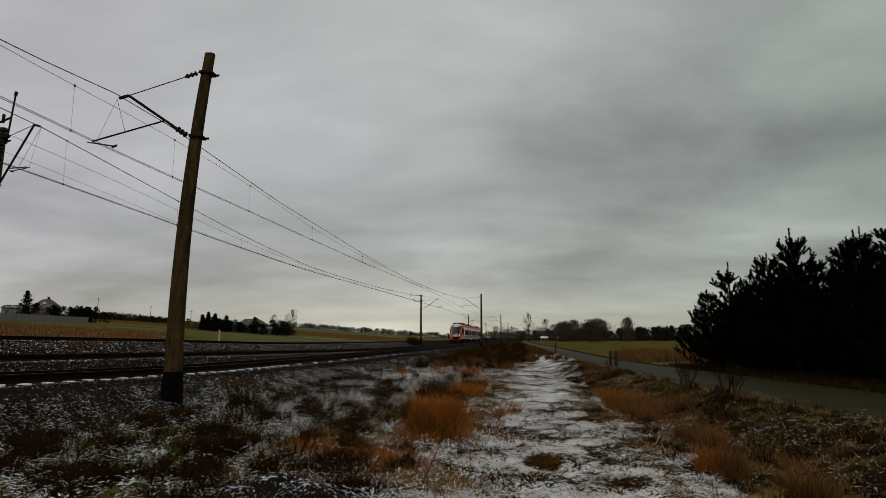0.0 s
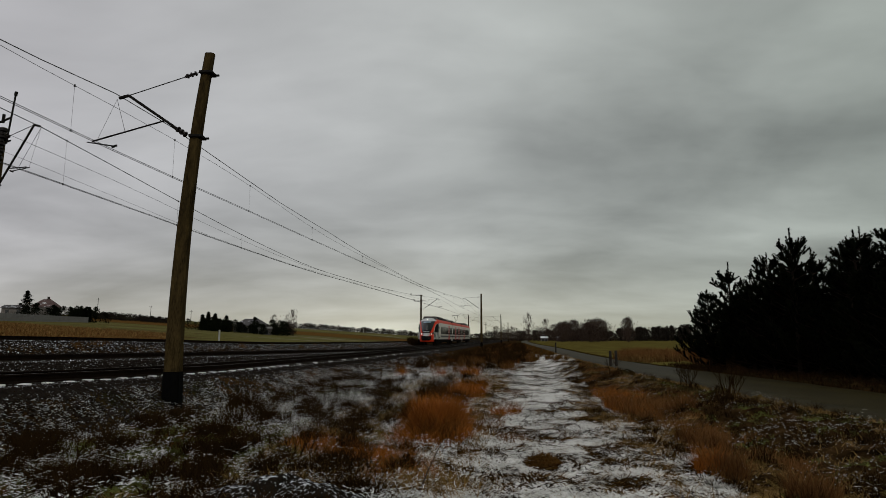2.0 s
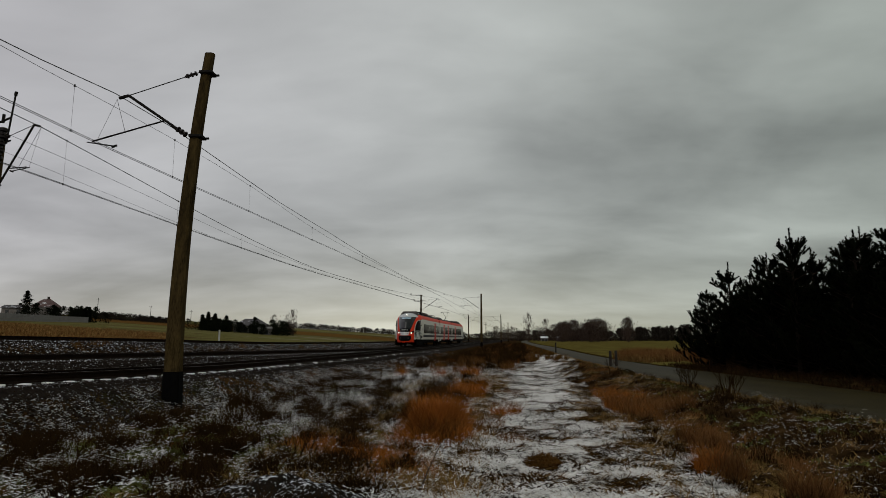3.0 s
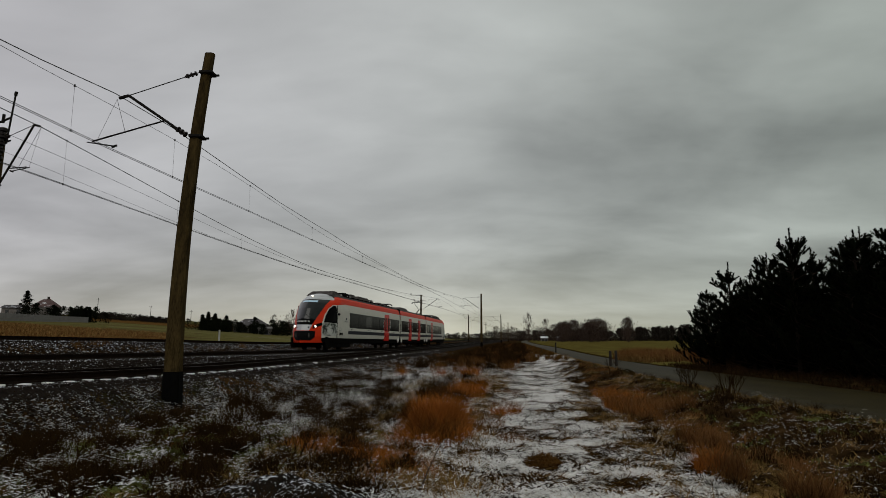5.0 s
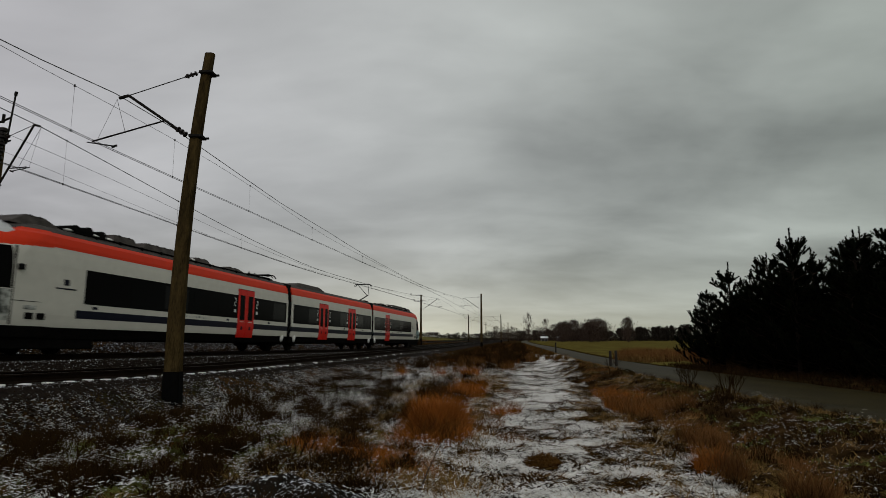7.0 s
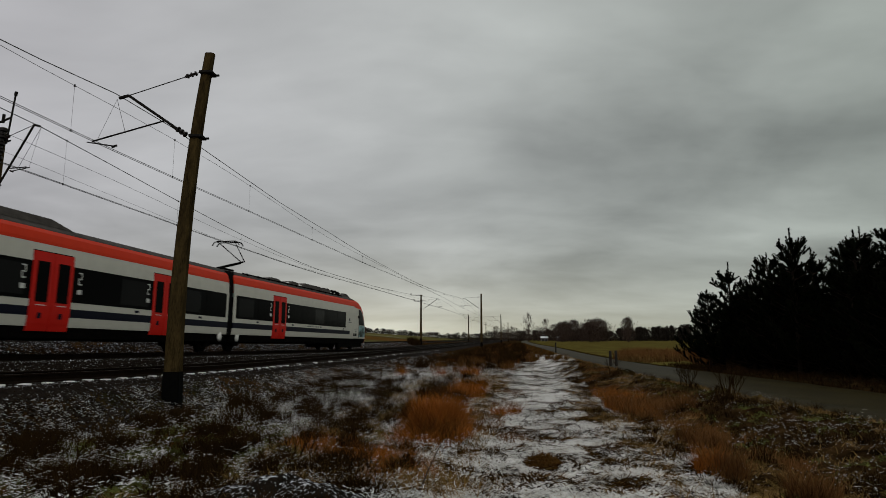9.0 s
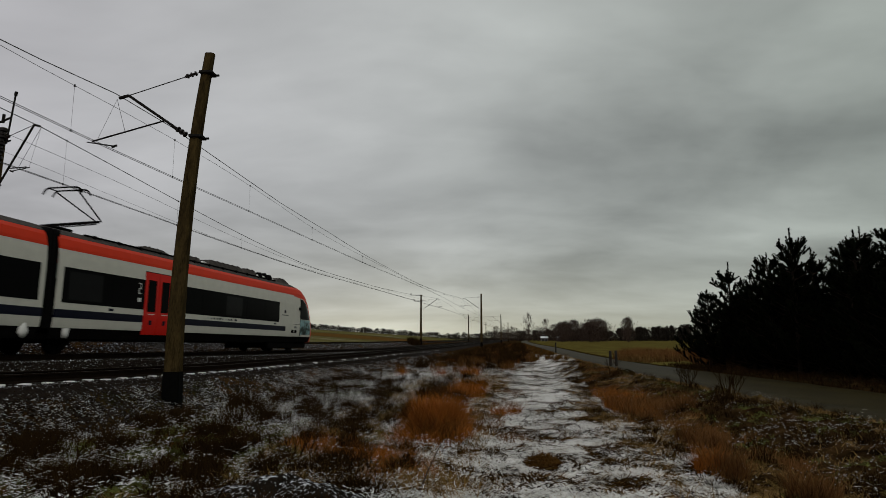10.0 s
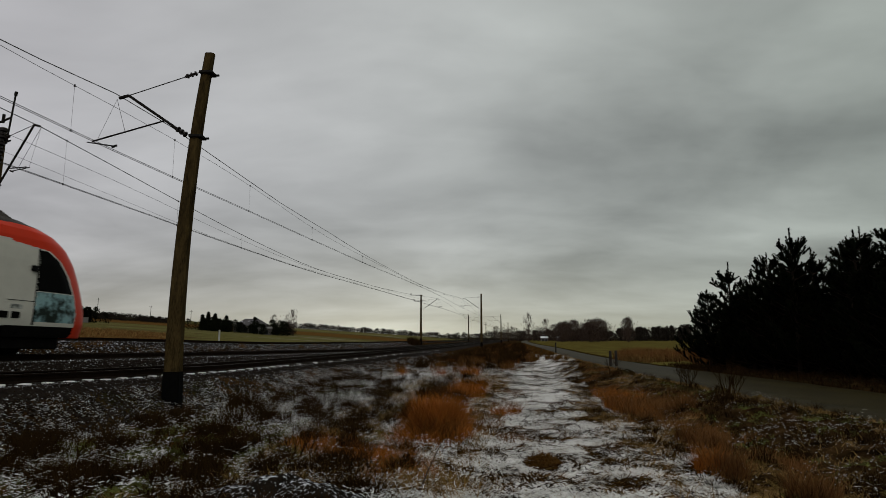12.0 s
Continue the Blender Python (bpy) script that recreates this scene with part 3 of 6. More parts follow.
def cantilever(root, xm, xt, z_arm, z_top, tip, tip_z, steady, steady_z, side=-1, dy=-0.1):
    """Bracket arm, top stay with insulator, registration arm and droppers, reaching to one side."""
    k = side
    bm = B()
    arm0, arm1 = Vector((xm + k * 0.2, dy, z_arm)), Vector((tip - k * 0.28, dy, tip_z + 0.05))
    tube(bm, arm0 + (arm1 - arm0) * 0.16, arm1, 0.034)
    tube(bm, arm1, (tip - k * 0.05, dy, tip_z - 0.02), 0.04)
    part("bracket_tube", bm, M["bracket"], root)
    bm = B()
    for i in range(5):
        a = arm0 + (arm1 - arm0) * (0.03 + 0.03 * i)
        tube(bm, a, a + (arm1 - arm0).normalized() * 0.035, 0.075 if i % 2 == 0 else 0.04)
    part("insulator", bm, M["porcelain"], root)
    bm = B()
    t0 = Vector((xt + k * 0.15, dy, z_top))
    tube(bm, t0, arm1, 0.012, n=6)
    part("stay_rod", bm, M["wire"], root)
    bm = B()
    for i in range(6):
        a = t0 + (arm1 - t0) * (0.05 + 0.028 * i)
        tube(bm, a, a + (arm1 - t0).normalized() * 0.04, 0.06 if i % 2 == 0 else 0.035)
    part("insulator", bm, M["porcelain"], root)
    bm = B()
    base = arm0 + (arm1 - arm0) * 0.38
    tube(bm, base, (steady, dy, steady_z + 0.12), 0.02, n=6)
    part("registration_arm", bm, M["bracket"], root)
    bm = B()
    tube(bm, (steady + k * 0.12, dy, steady_z + 0.10), (steady - k * 0.55, dy, steady_z), 0.016, n=6)
    tube(bm, (steady - k * 0.5, dy, steady_z - 0.03), (steady - k * 0.62, dy, steady_z + 0.02), 0.028, n=6)
    part("steady_arm", bm, M["bracket"], root)
    bm = B()
    tube(bm, (tip, dy, tip_z - 0.05), base + (Vector((steady, dy, steady_z + 0.12)) - base) * 0.55, 0.006, n=5)
    tube(bm, (tip, dy, tip_z - 0.05), (steady + 0.1, dy, steady_z + 0.1), 0.004, n=5)
    part("hanger_wire", bm, M["wire"], root)
    for z, xc in ((z_arm, xm), (z_top, xt)):
        bm = B()
        box(bm, xc - 0.17, xc + 0.17, -0.16, 0.16, z - 0.035, z + 0.035, 0.01)
        tube(bm, (xc + 0.15, 0.1, z), (xc + 0.25, 0.1, z), 0.03)
        part("clamp", bm, M["bracket"], root)


near_mast = concrete_mast((-6.35, 14.7, -0.06), 8.96, 0.42, bow=0.17)
cantilever(near_mast, 0.22, 0.39, 6.76, 8.43, -1.80, 7.76, -2.34, 6.50)
bm = B()
for i in range(14):
    z0, z1 = 1.2 + i * 0.4, 1.2 + (i + 1) * 0.4
    tube(bm, (-0.22 + 0.42 * z0 / 8.96 + 0.008 * z0, -0.1, z0), (-0.22 + 0.42 * z1 / 8.96 + 0.008 * z1, -0.1, z1), 0.012, n=5)
part("earth_cable", bm, M["wire"], near_mast, "thin grey earthing cable")

# mast between the middle track and the siding, with a tall pipe on its head
left_mast = concrete_mast((-15.45, 20.3, 1.0), 7.9, 0.3, label="concrete catenary mast with a steel pipe and insulators on its head")
left_mast.matrix_basis = Matrix.Translation((-15.45, 20.3, 1.0)) @ Matrix.Rotation(radians(-9), 4, "Z")
cantilever(left_mast, 0.05, 0.28, 5.5, 7.47, 1.88, 7.86, 1.46, 6.32, side=1)
bm = B()
tube(bm, (0.58, -0.1, 7.3), (0.76, -0.1, 9.08), 0.03)
tube(bm, (0.755, -0.1, 9.0), (0.77, -0.1, 9.14), 0.05)
tube(bm, (0.1, -0.1, 8.02), (0.66, -0.1, 8.22), 0.035)
tube(bm, (0.36, -0.1, 8.05), (0.38, -0.1, 8.35), 0.05)
part("pipe", bm, M["bracket"], left_mast, "rusty steel pipe")
bm = B()
for i in range(9):
    tube(bm, (0.40 + 0.012 * i, -0.2, 6.75 + i * 0.12), (0.40 + 0.012 * i, -0.2, 6.83 + i * 0.12), 0.15 if i % 2 == 0 else 0.09)
part("insulator", bm, M["porcelain"], left_mast)


def far_mast(x, y, side, h, tall):
    z = float(ground_z(x, y)) - 0.05
    top = 0.78 + h
    H = top - z
    r = concrete_mast((x, y, z), H, 0.0, label="concrete catenary mast far down the line")
    off = lambda v: v - z
    cantilever(r, 0.0, 0.0, off(6.1), off(8.0) if not tall else off(7.55), side * 2.9, off(7.8), side * 3.3, off(6.5), side=side)
    if tall:
        bm = B()
        for zz, n in ((top - 0.05, 1.6), (top - 1.0, 1.1)):
            tube(bm, (-side * n, 0, off(zz)), (0.3 * side, 0, off(zz)), 0.05)
            tube(bm, (-side * n, 0, off(zz)), (-side * n, 0, off(zz) + 0.35), 0.06)
        part("crossarm", bm, M["bracket"], r)
    return r


for y in (95, 180, 265, 350):
    far_mast(float(AXIS(y)) + OFF_NEAR + 2.9, y, -1, 7.7, False)
    far_mast(float(AXIS(y + 2)) - 2.7, y + 2, 1, 7.7, True)


# ---- wires ----
def wire_run(name, label, off, heights, y0, y1, r, twin=0.0, step=1.5):
    f = hermite(heights)
    bm = B()
    for t in ([0.0] if not twin else [-twin, twin]):
        pts = []
        for y in spaced(y0, y1, step, 1.02):
            x = float(AXIS(y)) + off(y) + t
            pts.append(Vector((x, y, float(f(y)))))
        for a, b in zip(pts, pts[1:]):
            tube(bm, a, b, r, n=5)
    ob = mesh_ob(name, bm, M["wire"])
    return tagged(ob, label, "overhead wire", "overhead wires"), f


NEAR_OFF = hermite([(0, 4.3), (16, 4.25), (55, 4.0), (95, 3.7), (180, 4.3), (350, 4.0)])
MID_OFF = hermite([(0, 0.3), (18, 0.25), (55, 0.0), (97, 0.2), (180, -0.2), (350, 0.1)])
_, near_msg = wire_run("messenger_wire", "dark sagging messenger wire above the near track", NEAR_OFF,
                       [(-40, 7.2), (-15, 7.2), (8, 7.6), (12.3, 7.88), (15.8, 8.22), (21.9, 7.95), (26.3, 7.62), (31.2, 7.38), (38, 6.98), (54, 6.55), (72, 6.9), (95, 7.8), (138, 6.7), (180, 7.8), (265, 7.7)], -40, 265, 0.012)
_, near_aux = wire_run("auxiliary_wire", "thin grey auxiliary messenger wire above the near track", NEAR_OFF,
                       [(-40, 7.4), (8, 7.68), (12, 7.74), (17, 7.86), (20, 7.83), (24, 7.65), (31, 7.1), (40, 6.75), (54, 6.5), (72, 6.8), (95, 7.6)], -40, 95, 0.006)
_, near_con = wire_run("contact_wire", "pair of contact wires above the near track", NEAR_OFF,
                       [(-40, 6.7), (15, 6.67), (23, 6.66), (31, 6.55), (38, 6.42), (54, 6.35), (95, 6.5), (180, 6.4), (265, 6.4)], -40, 265, 0.008, 0.04)
_, mid_msg = wire_run("messenger_wire", "dark sagging messenger wire above the middle track", MID_OFF,
                      [(-40, 7.6), (8, 8.1), (18, 8.19), (22, 7.84), (26.6, 7.4), (32, 6.9), (40, 6.38), (50, 6.28), (70, 6.7), (97, 7.75), (140, 6.7), (182, 7.7), (265, 7.7)], -40, 265, 0.013)
_, mid_con = wire_run("contact_wire", "pair of contact wires above the middle track", MID_OFF,
                      [(-40, 6.9), (10, 6.74), (17.3, 6.68), (22, 6.58), (30, 6.33), (38.5, 6.10), (51, 6.06), (75, 6.2), (97, 6.45), (182, 6.4), (265, 6.4)], -40, 265, 0.010, 0.04)
_, mid_aux = wire_run("auxiliary_wire", "thin grey auxiliary wire above the middle track", lambda y: float(MID_OFF(y)) + 0.35,
                      [(-40, 7.4), (10, 7.5), (17, 7.42), (22, 7.2), (28, 6.75), (35, 6.35), (50, 6.2), (75, 6.5), (97, 7.2)], -40, 97, 0.006)
_, mid_aux2 = wire_run("auxiliary_wire", "thin grey feeder wire beside the middle track", lambda y: float(MID_OFF(y)) - 0.4,
                       [(-40, 7.0), (10, 7.2), (17, 7.18), (22, 6.95), (28, 6.6), (35, 6.35), (50, 6.25), (75, 6.4), (97, 7.2)], -40, 97, 0.005)


def droppers(off, top, bottom, ys):
    for y in ys:
        bm = B()
        x = float(AXIS(y)) + float(off(y))
        tube(bm, (x, y, float(bottom(y))), (x, y, float(top(y))), 0.003, n=5)
        for f in (top, bottom):
            tube(bm, (x, y, float(f(y)) - 0.03), (x, y, float(f(y)) + 0.03), 0.022, n=6)
        tagged(mesh_ob("dropper_wire", bm, M["wire"]), "thin dropper wire with clips down to the contact wire", "dropper wire", "dropper wires")


droppers(NEAR_OFF, near_aux, near_con, [14.1, 18.4, 23.5, 30, 38, 48, 60, 72, 84])
droppers(MID_OFF, mid_msg, mid_con, [19.2, 25.5, 31, 38, 60, 72, 84])


# ---- the train: three cars ----
HALF, GAP = 29.15, 7.82
SECTION = [(1.26, 0.30), (1.33, 0.55), (1.38, 0.87), (1.405, 1.13), (1.41, 1.32), (1.41, 1.52), (1.41, 2.58), (1.395, 2.9), (1.365, 3.20),
           (1.30, 3.42), (1.18, 3.58), (0.98, 3.72), (0.70, 3.80), (0.35, 3.83), (0.0, 3.84)]


def half_width(v):
    return float(np.interp(v, [s[1] for s in SECTION], [s[0] for s in SECTION]))


def side_strip(x0, x1, v0, v1, side, out=0.0, cuts=1):
    """A run of the car's side between two heights, following the section, as a plate with depth."""
    bm = B()
    vs = [v0] + [s[1] for s in SECTION if v0 < s[1] < v1] + [v1]
    grid = []
    for o in (out, out - 0.05):
        grid.append([[bm.verts.new((x0 + (x1 - x0) * i / cuts, side * (half_width(v) + o), v)) for i in range(cuts + 1)] for v in vs])
    for k, g in enumerate(grid):
        for r0, r1 in zip(g, g[1:]):
            for i in range(cuts):
                f = (r0[i], r0[i + 1], r1[i + 1], r1[i])
                bm.faces.new(f if (side > 0) != (k == 0) else f[::-1])
    a, b = grid
    for i in range(cuts):
        bm.faces.new((a[0][i], a[0][i + 1], b[0][i + 1], b[0][i]))
        bm.faces.new((a[-1][i], a[-1][i + 1], b[-1][i + 1], b[-1][i]))
    for i in range(len(vs) - 1):
        bm.faces.new((a[i][0], a[i + 1][0], b[i + 1][0], b[i][0]))
        bm.faces.new((a[i][-1], a[i + 1][-1], b[i + 1][-1], b[i][-1]))
    bmesh.ops.recalc_face_normals(bm, faces=bm.faces)
    return bm


def roof_shell(x0, x1, v0):
    bm = B()
    top = [(s[0], s[1]) for s in SECTION if s[1] > v0]
    pts = [(half_width(v0), v0)] + top
    prof = pts + [(-a, b) for a, b in pts[-2::-1]]
    rows = [[bm.verts.new((x, a, b)) for a, b in prof] for x in (x0, x1)]
    for i in range(len(prof) - 1):
        bm.faces.new((rows[0][i], rows[0][i + 1], rows[1][i + 1], rows[1][i]))
    bm.faces.new(rows[0])
    bm.faces.new(rows[1][::-1])
    bmesh.ops.recalc_face_normals(bm, faces=bm.faces)
    return bm


def fairing(x0, x1, z0, z1, w, slope=0.5):
    """Roof box with sloping ends."""
    bm = B()
    pts = [(x0, z0), (x0 + slope, z1), (x1 - slope, z1), (x1, z0)]
    rows = []
    for y, k in ((-w, 0.0), (-w * 0.86, 1.0), (w * 0.86, 1.0), (w, 0.0)):
        rows.append([bm.verts.new((x, y, z0 + (z - z0) * k if k == 0.0 else z)) for x, z in pts])
    lo, a, b, hi = rows
    bm.faces.new(a[1:3] + b[2:0:-1])
    bm.faces.new((lo[0], lo[3], a[2], a[1]))
    bm.faces.new((hi[0], b[1], b[2], hi[3]))
    bm.faces.new((lo[0], a[1], b[1], hi[0]))
    bm.faces.new((lo[3], hi[3], b[2], a[2]))
    bmesh.ops.remove_doubles(bm, verts=bm.verts, dist=1e-4)
    bmesh.ops.recalc_face_normals(bm, faces=bm.faces)
    return bm


def add_sides(car, x0, x1, doors, windows_from, windows_to):
    """White and striped walls, the dark window band with panes, and double doors, both sides."""
    for side in (-1, 1):
        part("skirt", side_strip(x0, x1, 0.46, 0.78, side, -0.05), M["under"], car, "black underfloor skirt")
        segs, edges = [], sorted(doors)
        cur = x0
        for d0, d1 in edges:
            segs.append((cur, d0))
            cur = d1
        segs.append((cur, x1))
        for a, b in segs:
            part("lower_panel", side_strip(a, b, 0.78, 1.07, side), M["white"], car)
            part("navy_stripe", side_strip(a, min(b, x1 - (1.0 if b == x1 and windows_to < x1 - 1 else 0)), 1.07, 1.32, side), M["navy"], car)
            if b == x1 and windows_to < x1 - 1:
                part("lower_panel", side_strip(x1 - 1.0, x1, 1.07, 1.32, side), M["white"], car)
            part("middle_panel", side_strip(a, b, 1.32, 1.52, side), M["white"], car)
            wa, wb = max(a, windows_from), min(b, windows_to)
            band = part("window_band", side_strip(wa, wb, 1.52, 2.58, side, 0.004), M["glass"], car, "black glazed window band")
            n = max(1, round((wb - wa) / 1.75))
            for i in range(n):
                p0, p1 = wa + (wb - wa) * (i + 0.12) / n, wa + (wb - wa) * (i + 0.88) / n
                part("window_pane", side_strip(p0, p1, 1.62, 2.47, side, 0.010), M["pane"] if (i * 7 + int(wa * 3)) % 5 == 0 else M["glass"], band)
            if wa > a:
                part("end_panel", side_strip(a, wa, 1.52, 2.58, side), M["white"], car)
            if wb < b:
                part("end_panel", side_strip(wb, b, 1.52, 2.58, side), M["white"], car)
            part("upper_panel", side_strip(a, b, 2.58, 2.90, side), M["white"], car)
            for k, xx in enumerate((a, b)):           # class numerals and pictograms beside each door
                if (k == 0 and a == x0) or (k == 1 and b == x1):
                    continue
                c = xx + (0.28 if k == 0 else -0.28)
                bm = B()
                for u0, u1, w0, w1 in ((-0.07, 0.07, 2.40, 2.44), (0.035, 0.07, 2.25, 2.42), (-0.07, 0.07, 2.23, 2.26), (-0.07, -0.035, 2.08, 2.24), (-0.07, 0.07, 2.06, 2.10)):
                    s = 1 if side < 0 else -1
                    lo, hi = sorted((c + s * u0, c + s * u1))
                    box(bm, lo, hi, side * 1.414 - 0.012, side * 1.414 + 0.012, w0, w1)
                part("class_numeral", bm, M["sign"], band, "white numeral 2")
                bm = B()
                box(bm, c - 0.09, c + 0.09, side * 1.414 - 0.012, side * 1.414 + 0.012, 1.78, 1.92, 0.004)
                part("pictogram_sticker", bm, M["sign"], band)
        part("upper_panel", side_strip(x0, x1, 2.90, 3.10, side), M["white"], car)
        part("red_band", side_strip(x0, x1, 3.10, 3.54, side, 0.002), M["red"], car, "orange-red band below the roof")
        for d0, d1 in doors:
            mid = (d0 + d1) / 2
            fr = part("door_frame", side_strip(d0, d1, 0.63, 2.90, side, -0.012), M["rubber"], car)
            for a, b in ((d0 + 0.02, mid - 0.012), (mid + 0.012, d1 - 0.02)):
                leaf = part("door", side_strip(a, b, 0.65, 2.87, side, 0.014), M["doorred"], car, "bright red sliding door leaf")
                part("door_window", side_strip(a + 0.15, b - 0.15, 1.46, 2.60, side, 0.020), M["glass"], leaf)
                part("door_strip", side_strip(a + 0.2, b - 0.2, 1.36, 1.385, side, 0.022), M["sign"], leaf)
                part("door_sticker", side_strip(a + 0.30, b - 0.30, 1.0, 1.16, side, 0.020), M["navy"], leaf)
        for xx in np.arange(x0 + 2.2, x1 - 1, 4.1):
            if all(not d0 - 0.3 < xx < d1 + 0.3 for d0, d1 in doors):
                part("socket_cover", side_strip(xx, xx + 0.22, 1.38, 1.46, side, 0.010), M["navy"], car)


def bogie(car, x):
    bm = B()
    for s in (-1, 1):
        box(bm, x - 1.7, x + 1.7, s * 0.98 - 0.08, s * 0.98 + 0.08, 0.42, 0.62, 0.03)
        for dx in (-1.25, 1.25):
            box(bm, x + dx - 0.2, x + dx + 0.2, s * 1.0 - 0.12, s * 1.0 + 0.12, 0.26, 0.58, 0.04)
    box(bm, x - 0.4, x + 0.4, -1.0, 1.0, 0.4, 0.7, 0.03)
    b = part("bogie", bm, M["under"], car, "dark bogie frame")
    for dx in (-1.25, 1.25):
        bm = B()
        for s in (-1, 1):
            tube(bm, (x + dx, s * 0.68, 0.42), (x + dx, s * 0.82, 0.42), 0.42, n=24)
            tube(bm, (x + dx, s * 0.66, 0.42), (x + dx, s * 0.68, 0.42), 0.45, n=24)
        tube(bm, (x + dx, -0.7, 0.42), (x + dx, 0.7, 0.42), 0.09, n=10)
        part("wheelset", bm, M["under"], b, "steel wheelset")


def underfloor(car, boxes):
    for x0, x1 in boxes:
        bm = B()
        box(bm, x0, x1, -1.2, 1.2, 0.40, 0.9, 0.05)
        part("underfloor_box", bm, M["under"], car)


# -- cab nose --
def nose_tip(v):
    return float(np.interp(v, [0.30, 0.5, 0.9, 1.3, 1.7, 2.2, 2.7, 3.1, 3.4, 3.6, 3.75, 3.84],
                           [-0.30, -0.08, 0.0, -0.05, -0.18, -0.40, -0.68, -1.02, -1.45, -1.90, -2.6, -3.5]))


CAB = 4.1       # length of the moulded cab


def nose_x(y, v, reach, n):
    """Where the nose's skin lies, from its tip line back, at one offset and height."""
    s = min(0.999, abs(y) / half_width(v)) ** (n / 2)
    c = math.sqrt(1 - s * s) ** (2 / n)
    return nose_tip(v) - max(0.05, min(reach, CAB + nose_tip(v) - 0.05)) * (1 - c)


def nose_shell(xe, reach, n, back, regions):
    """Moulded cab shell from the side round the front to the other side; regions sorts its facets."""
    nv, nu = 190, 360
    vv = np.concatenate([np.linspace(0.48, 3.4, 150), np.linspace(3.41, 3.835, nv - 150)])
    uu = np.linspace(-1, 1, nu)
    P = np.zeros((nv, nu, 3))
    for i, v in enumerate(vv):
        hw = half_width(v)
        tip = nose_tip(v)
        cap = max(0.05, min(reach, CAB + tip - 0.05))
        for j, u in enumerate(uu):
            if abs(u) > 0.72:
                k = (abs(u) - 0.72) / 0.28
                P[i, j] = (xe + tip - cap - (CAB + tip - cap) * k, math.copysign(hw, u), v)
                continue
            a = u / 0.72 * math.pi / 2
            c, s = abs(math.cos(a)) ** (2 / n), math.copysign(abs(math.sin(a)) ** (2 / n), a)
            P[i, j] = (xe + tip - cap * (1 - c), hw * s, v)
    # skin: facets by region, each region a mesh of its own
    made = {}
    for i in range(nv - 1):
        for j in range(nu - 1):
            q = P[i:i + 2, j:j + 2].reshape(-1, 3).mean(0)
            key = regions(q[0] - xe - back, q[1], q[2])
            both = key in ("mural", "side_glass", "white", "skirt", "lamp_housing", "roof")
            made.setdefault((key, (q[1] > 0) if both else None), []).append((i, j))
    return P, made


def cab_regions(x, y, v):
    ay = abs(y)
    # lower edge of the red sweep, along the side
    sweep = float(np.interp(v, [0.3, 0.6, 1.2, 1.8, 2.3, 2.7, 2.95, 3.12, 3.62], [-1.85, -1.45, -1.38, -1.55, -1.85, -2.25, -2.75, -5.2, -5.2]))
    if v > 3.30 and x > -3.3 and ay < 1.10:
        return "cap"
    if v > 3.56:
        return "roof"
    if x < sweep:
        if v < 0.80:
            return "skirt"
        glass_edge = sweep - 0.10
        if 1.78 < v < 2.92 and -3.1 < x < glass_edge:
            return "side_glass"
        if 0.92 < v < 1.76 and -3.1 < x < sweep - 0.03:
            return "mural"
        return "white"
    # front face
    pillar = float(np.interp(v, [1.6, 2.0, 2.6, 3.2, 3.62], [0.52, 0.66, 0.84, 0.98, 1.02]))
    if v > 1.62 and ay < pillar:
        if 3.10 < v < 3.22 and ay < 0.50:
            return "display"
        return "screen" if v > 2.02 - 0.12 * ay else "apron"
    if 1.24 < v < 1.62 and ay < 0.42 + (v - 1.24) * 0.3:
        return "mask"
    if 0.56 <= ay < 1.05 and 1.34 + (ay - 0.56) * 0.62 < v < 1.58 + (ay - 0.56) * 0.52:
        return "lamp_housing"
    if 0.62 < v < 1.22 and ay < 0.70 - max(0, 0.84 - v) * 0.9:
        return "grille"
    return "red"


CAB_MATS = {"cap": "silver", "screen": "screen", "roof": "roof", "skirt": "under", "side_glass": "glass", "white": "white", "mural": "mural",
            "apron": "glass", "display": "display", "mask": "silver", "lamp_housing": "glass", "grille": "rubber", "red": "red"}
CAB_NAMES = {"cap": "roof_cap", "screen": "windscreen", "roof": "cab_roof", "side_glass": "cab_side_window", "white": "cab_wall", "mural": "cab_mural",
             "apron": "screen_apron", "display": "destination_display", "mask": "front_mask", "red": "red_fairing", "skirt": "cab_skirt", "lamp_housing": "lamp_housing", "grille": "front_grille"}
CAB_LABEL = {"red": "glossy orange-red front fairing", "screen": "large raked dark windscreen", "cap": "silver roof cap above the windscreen",
             "mural": "printed landscape picture on the cab side", "mask": "silver band between the headlamps", "grille": "black front apron"}


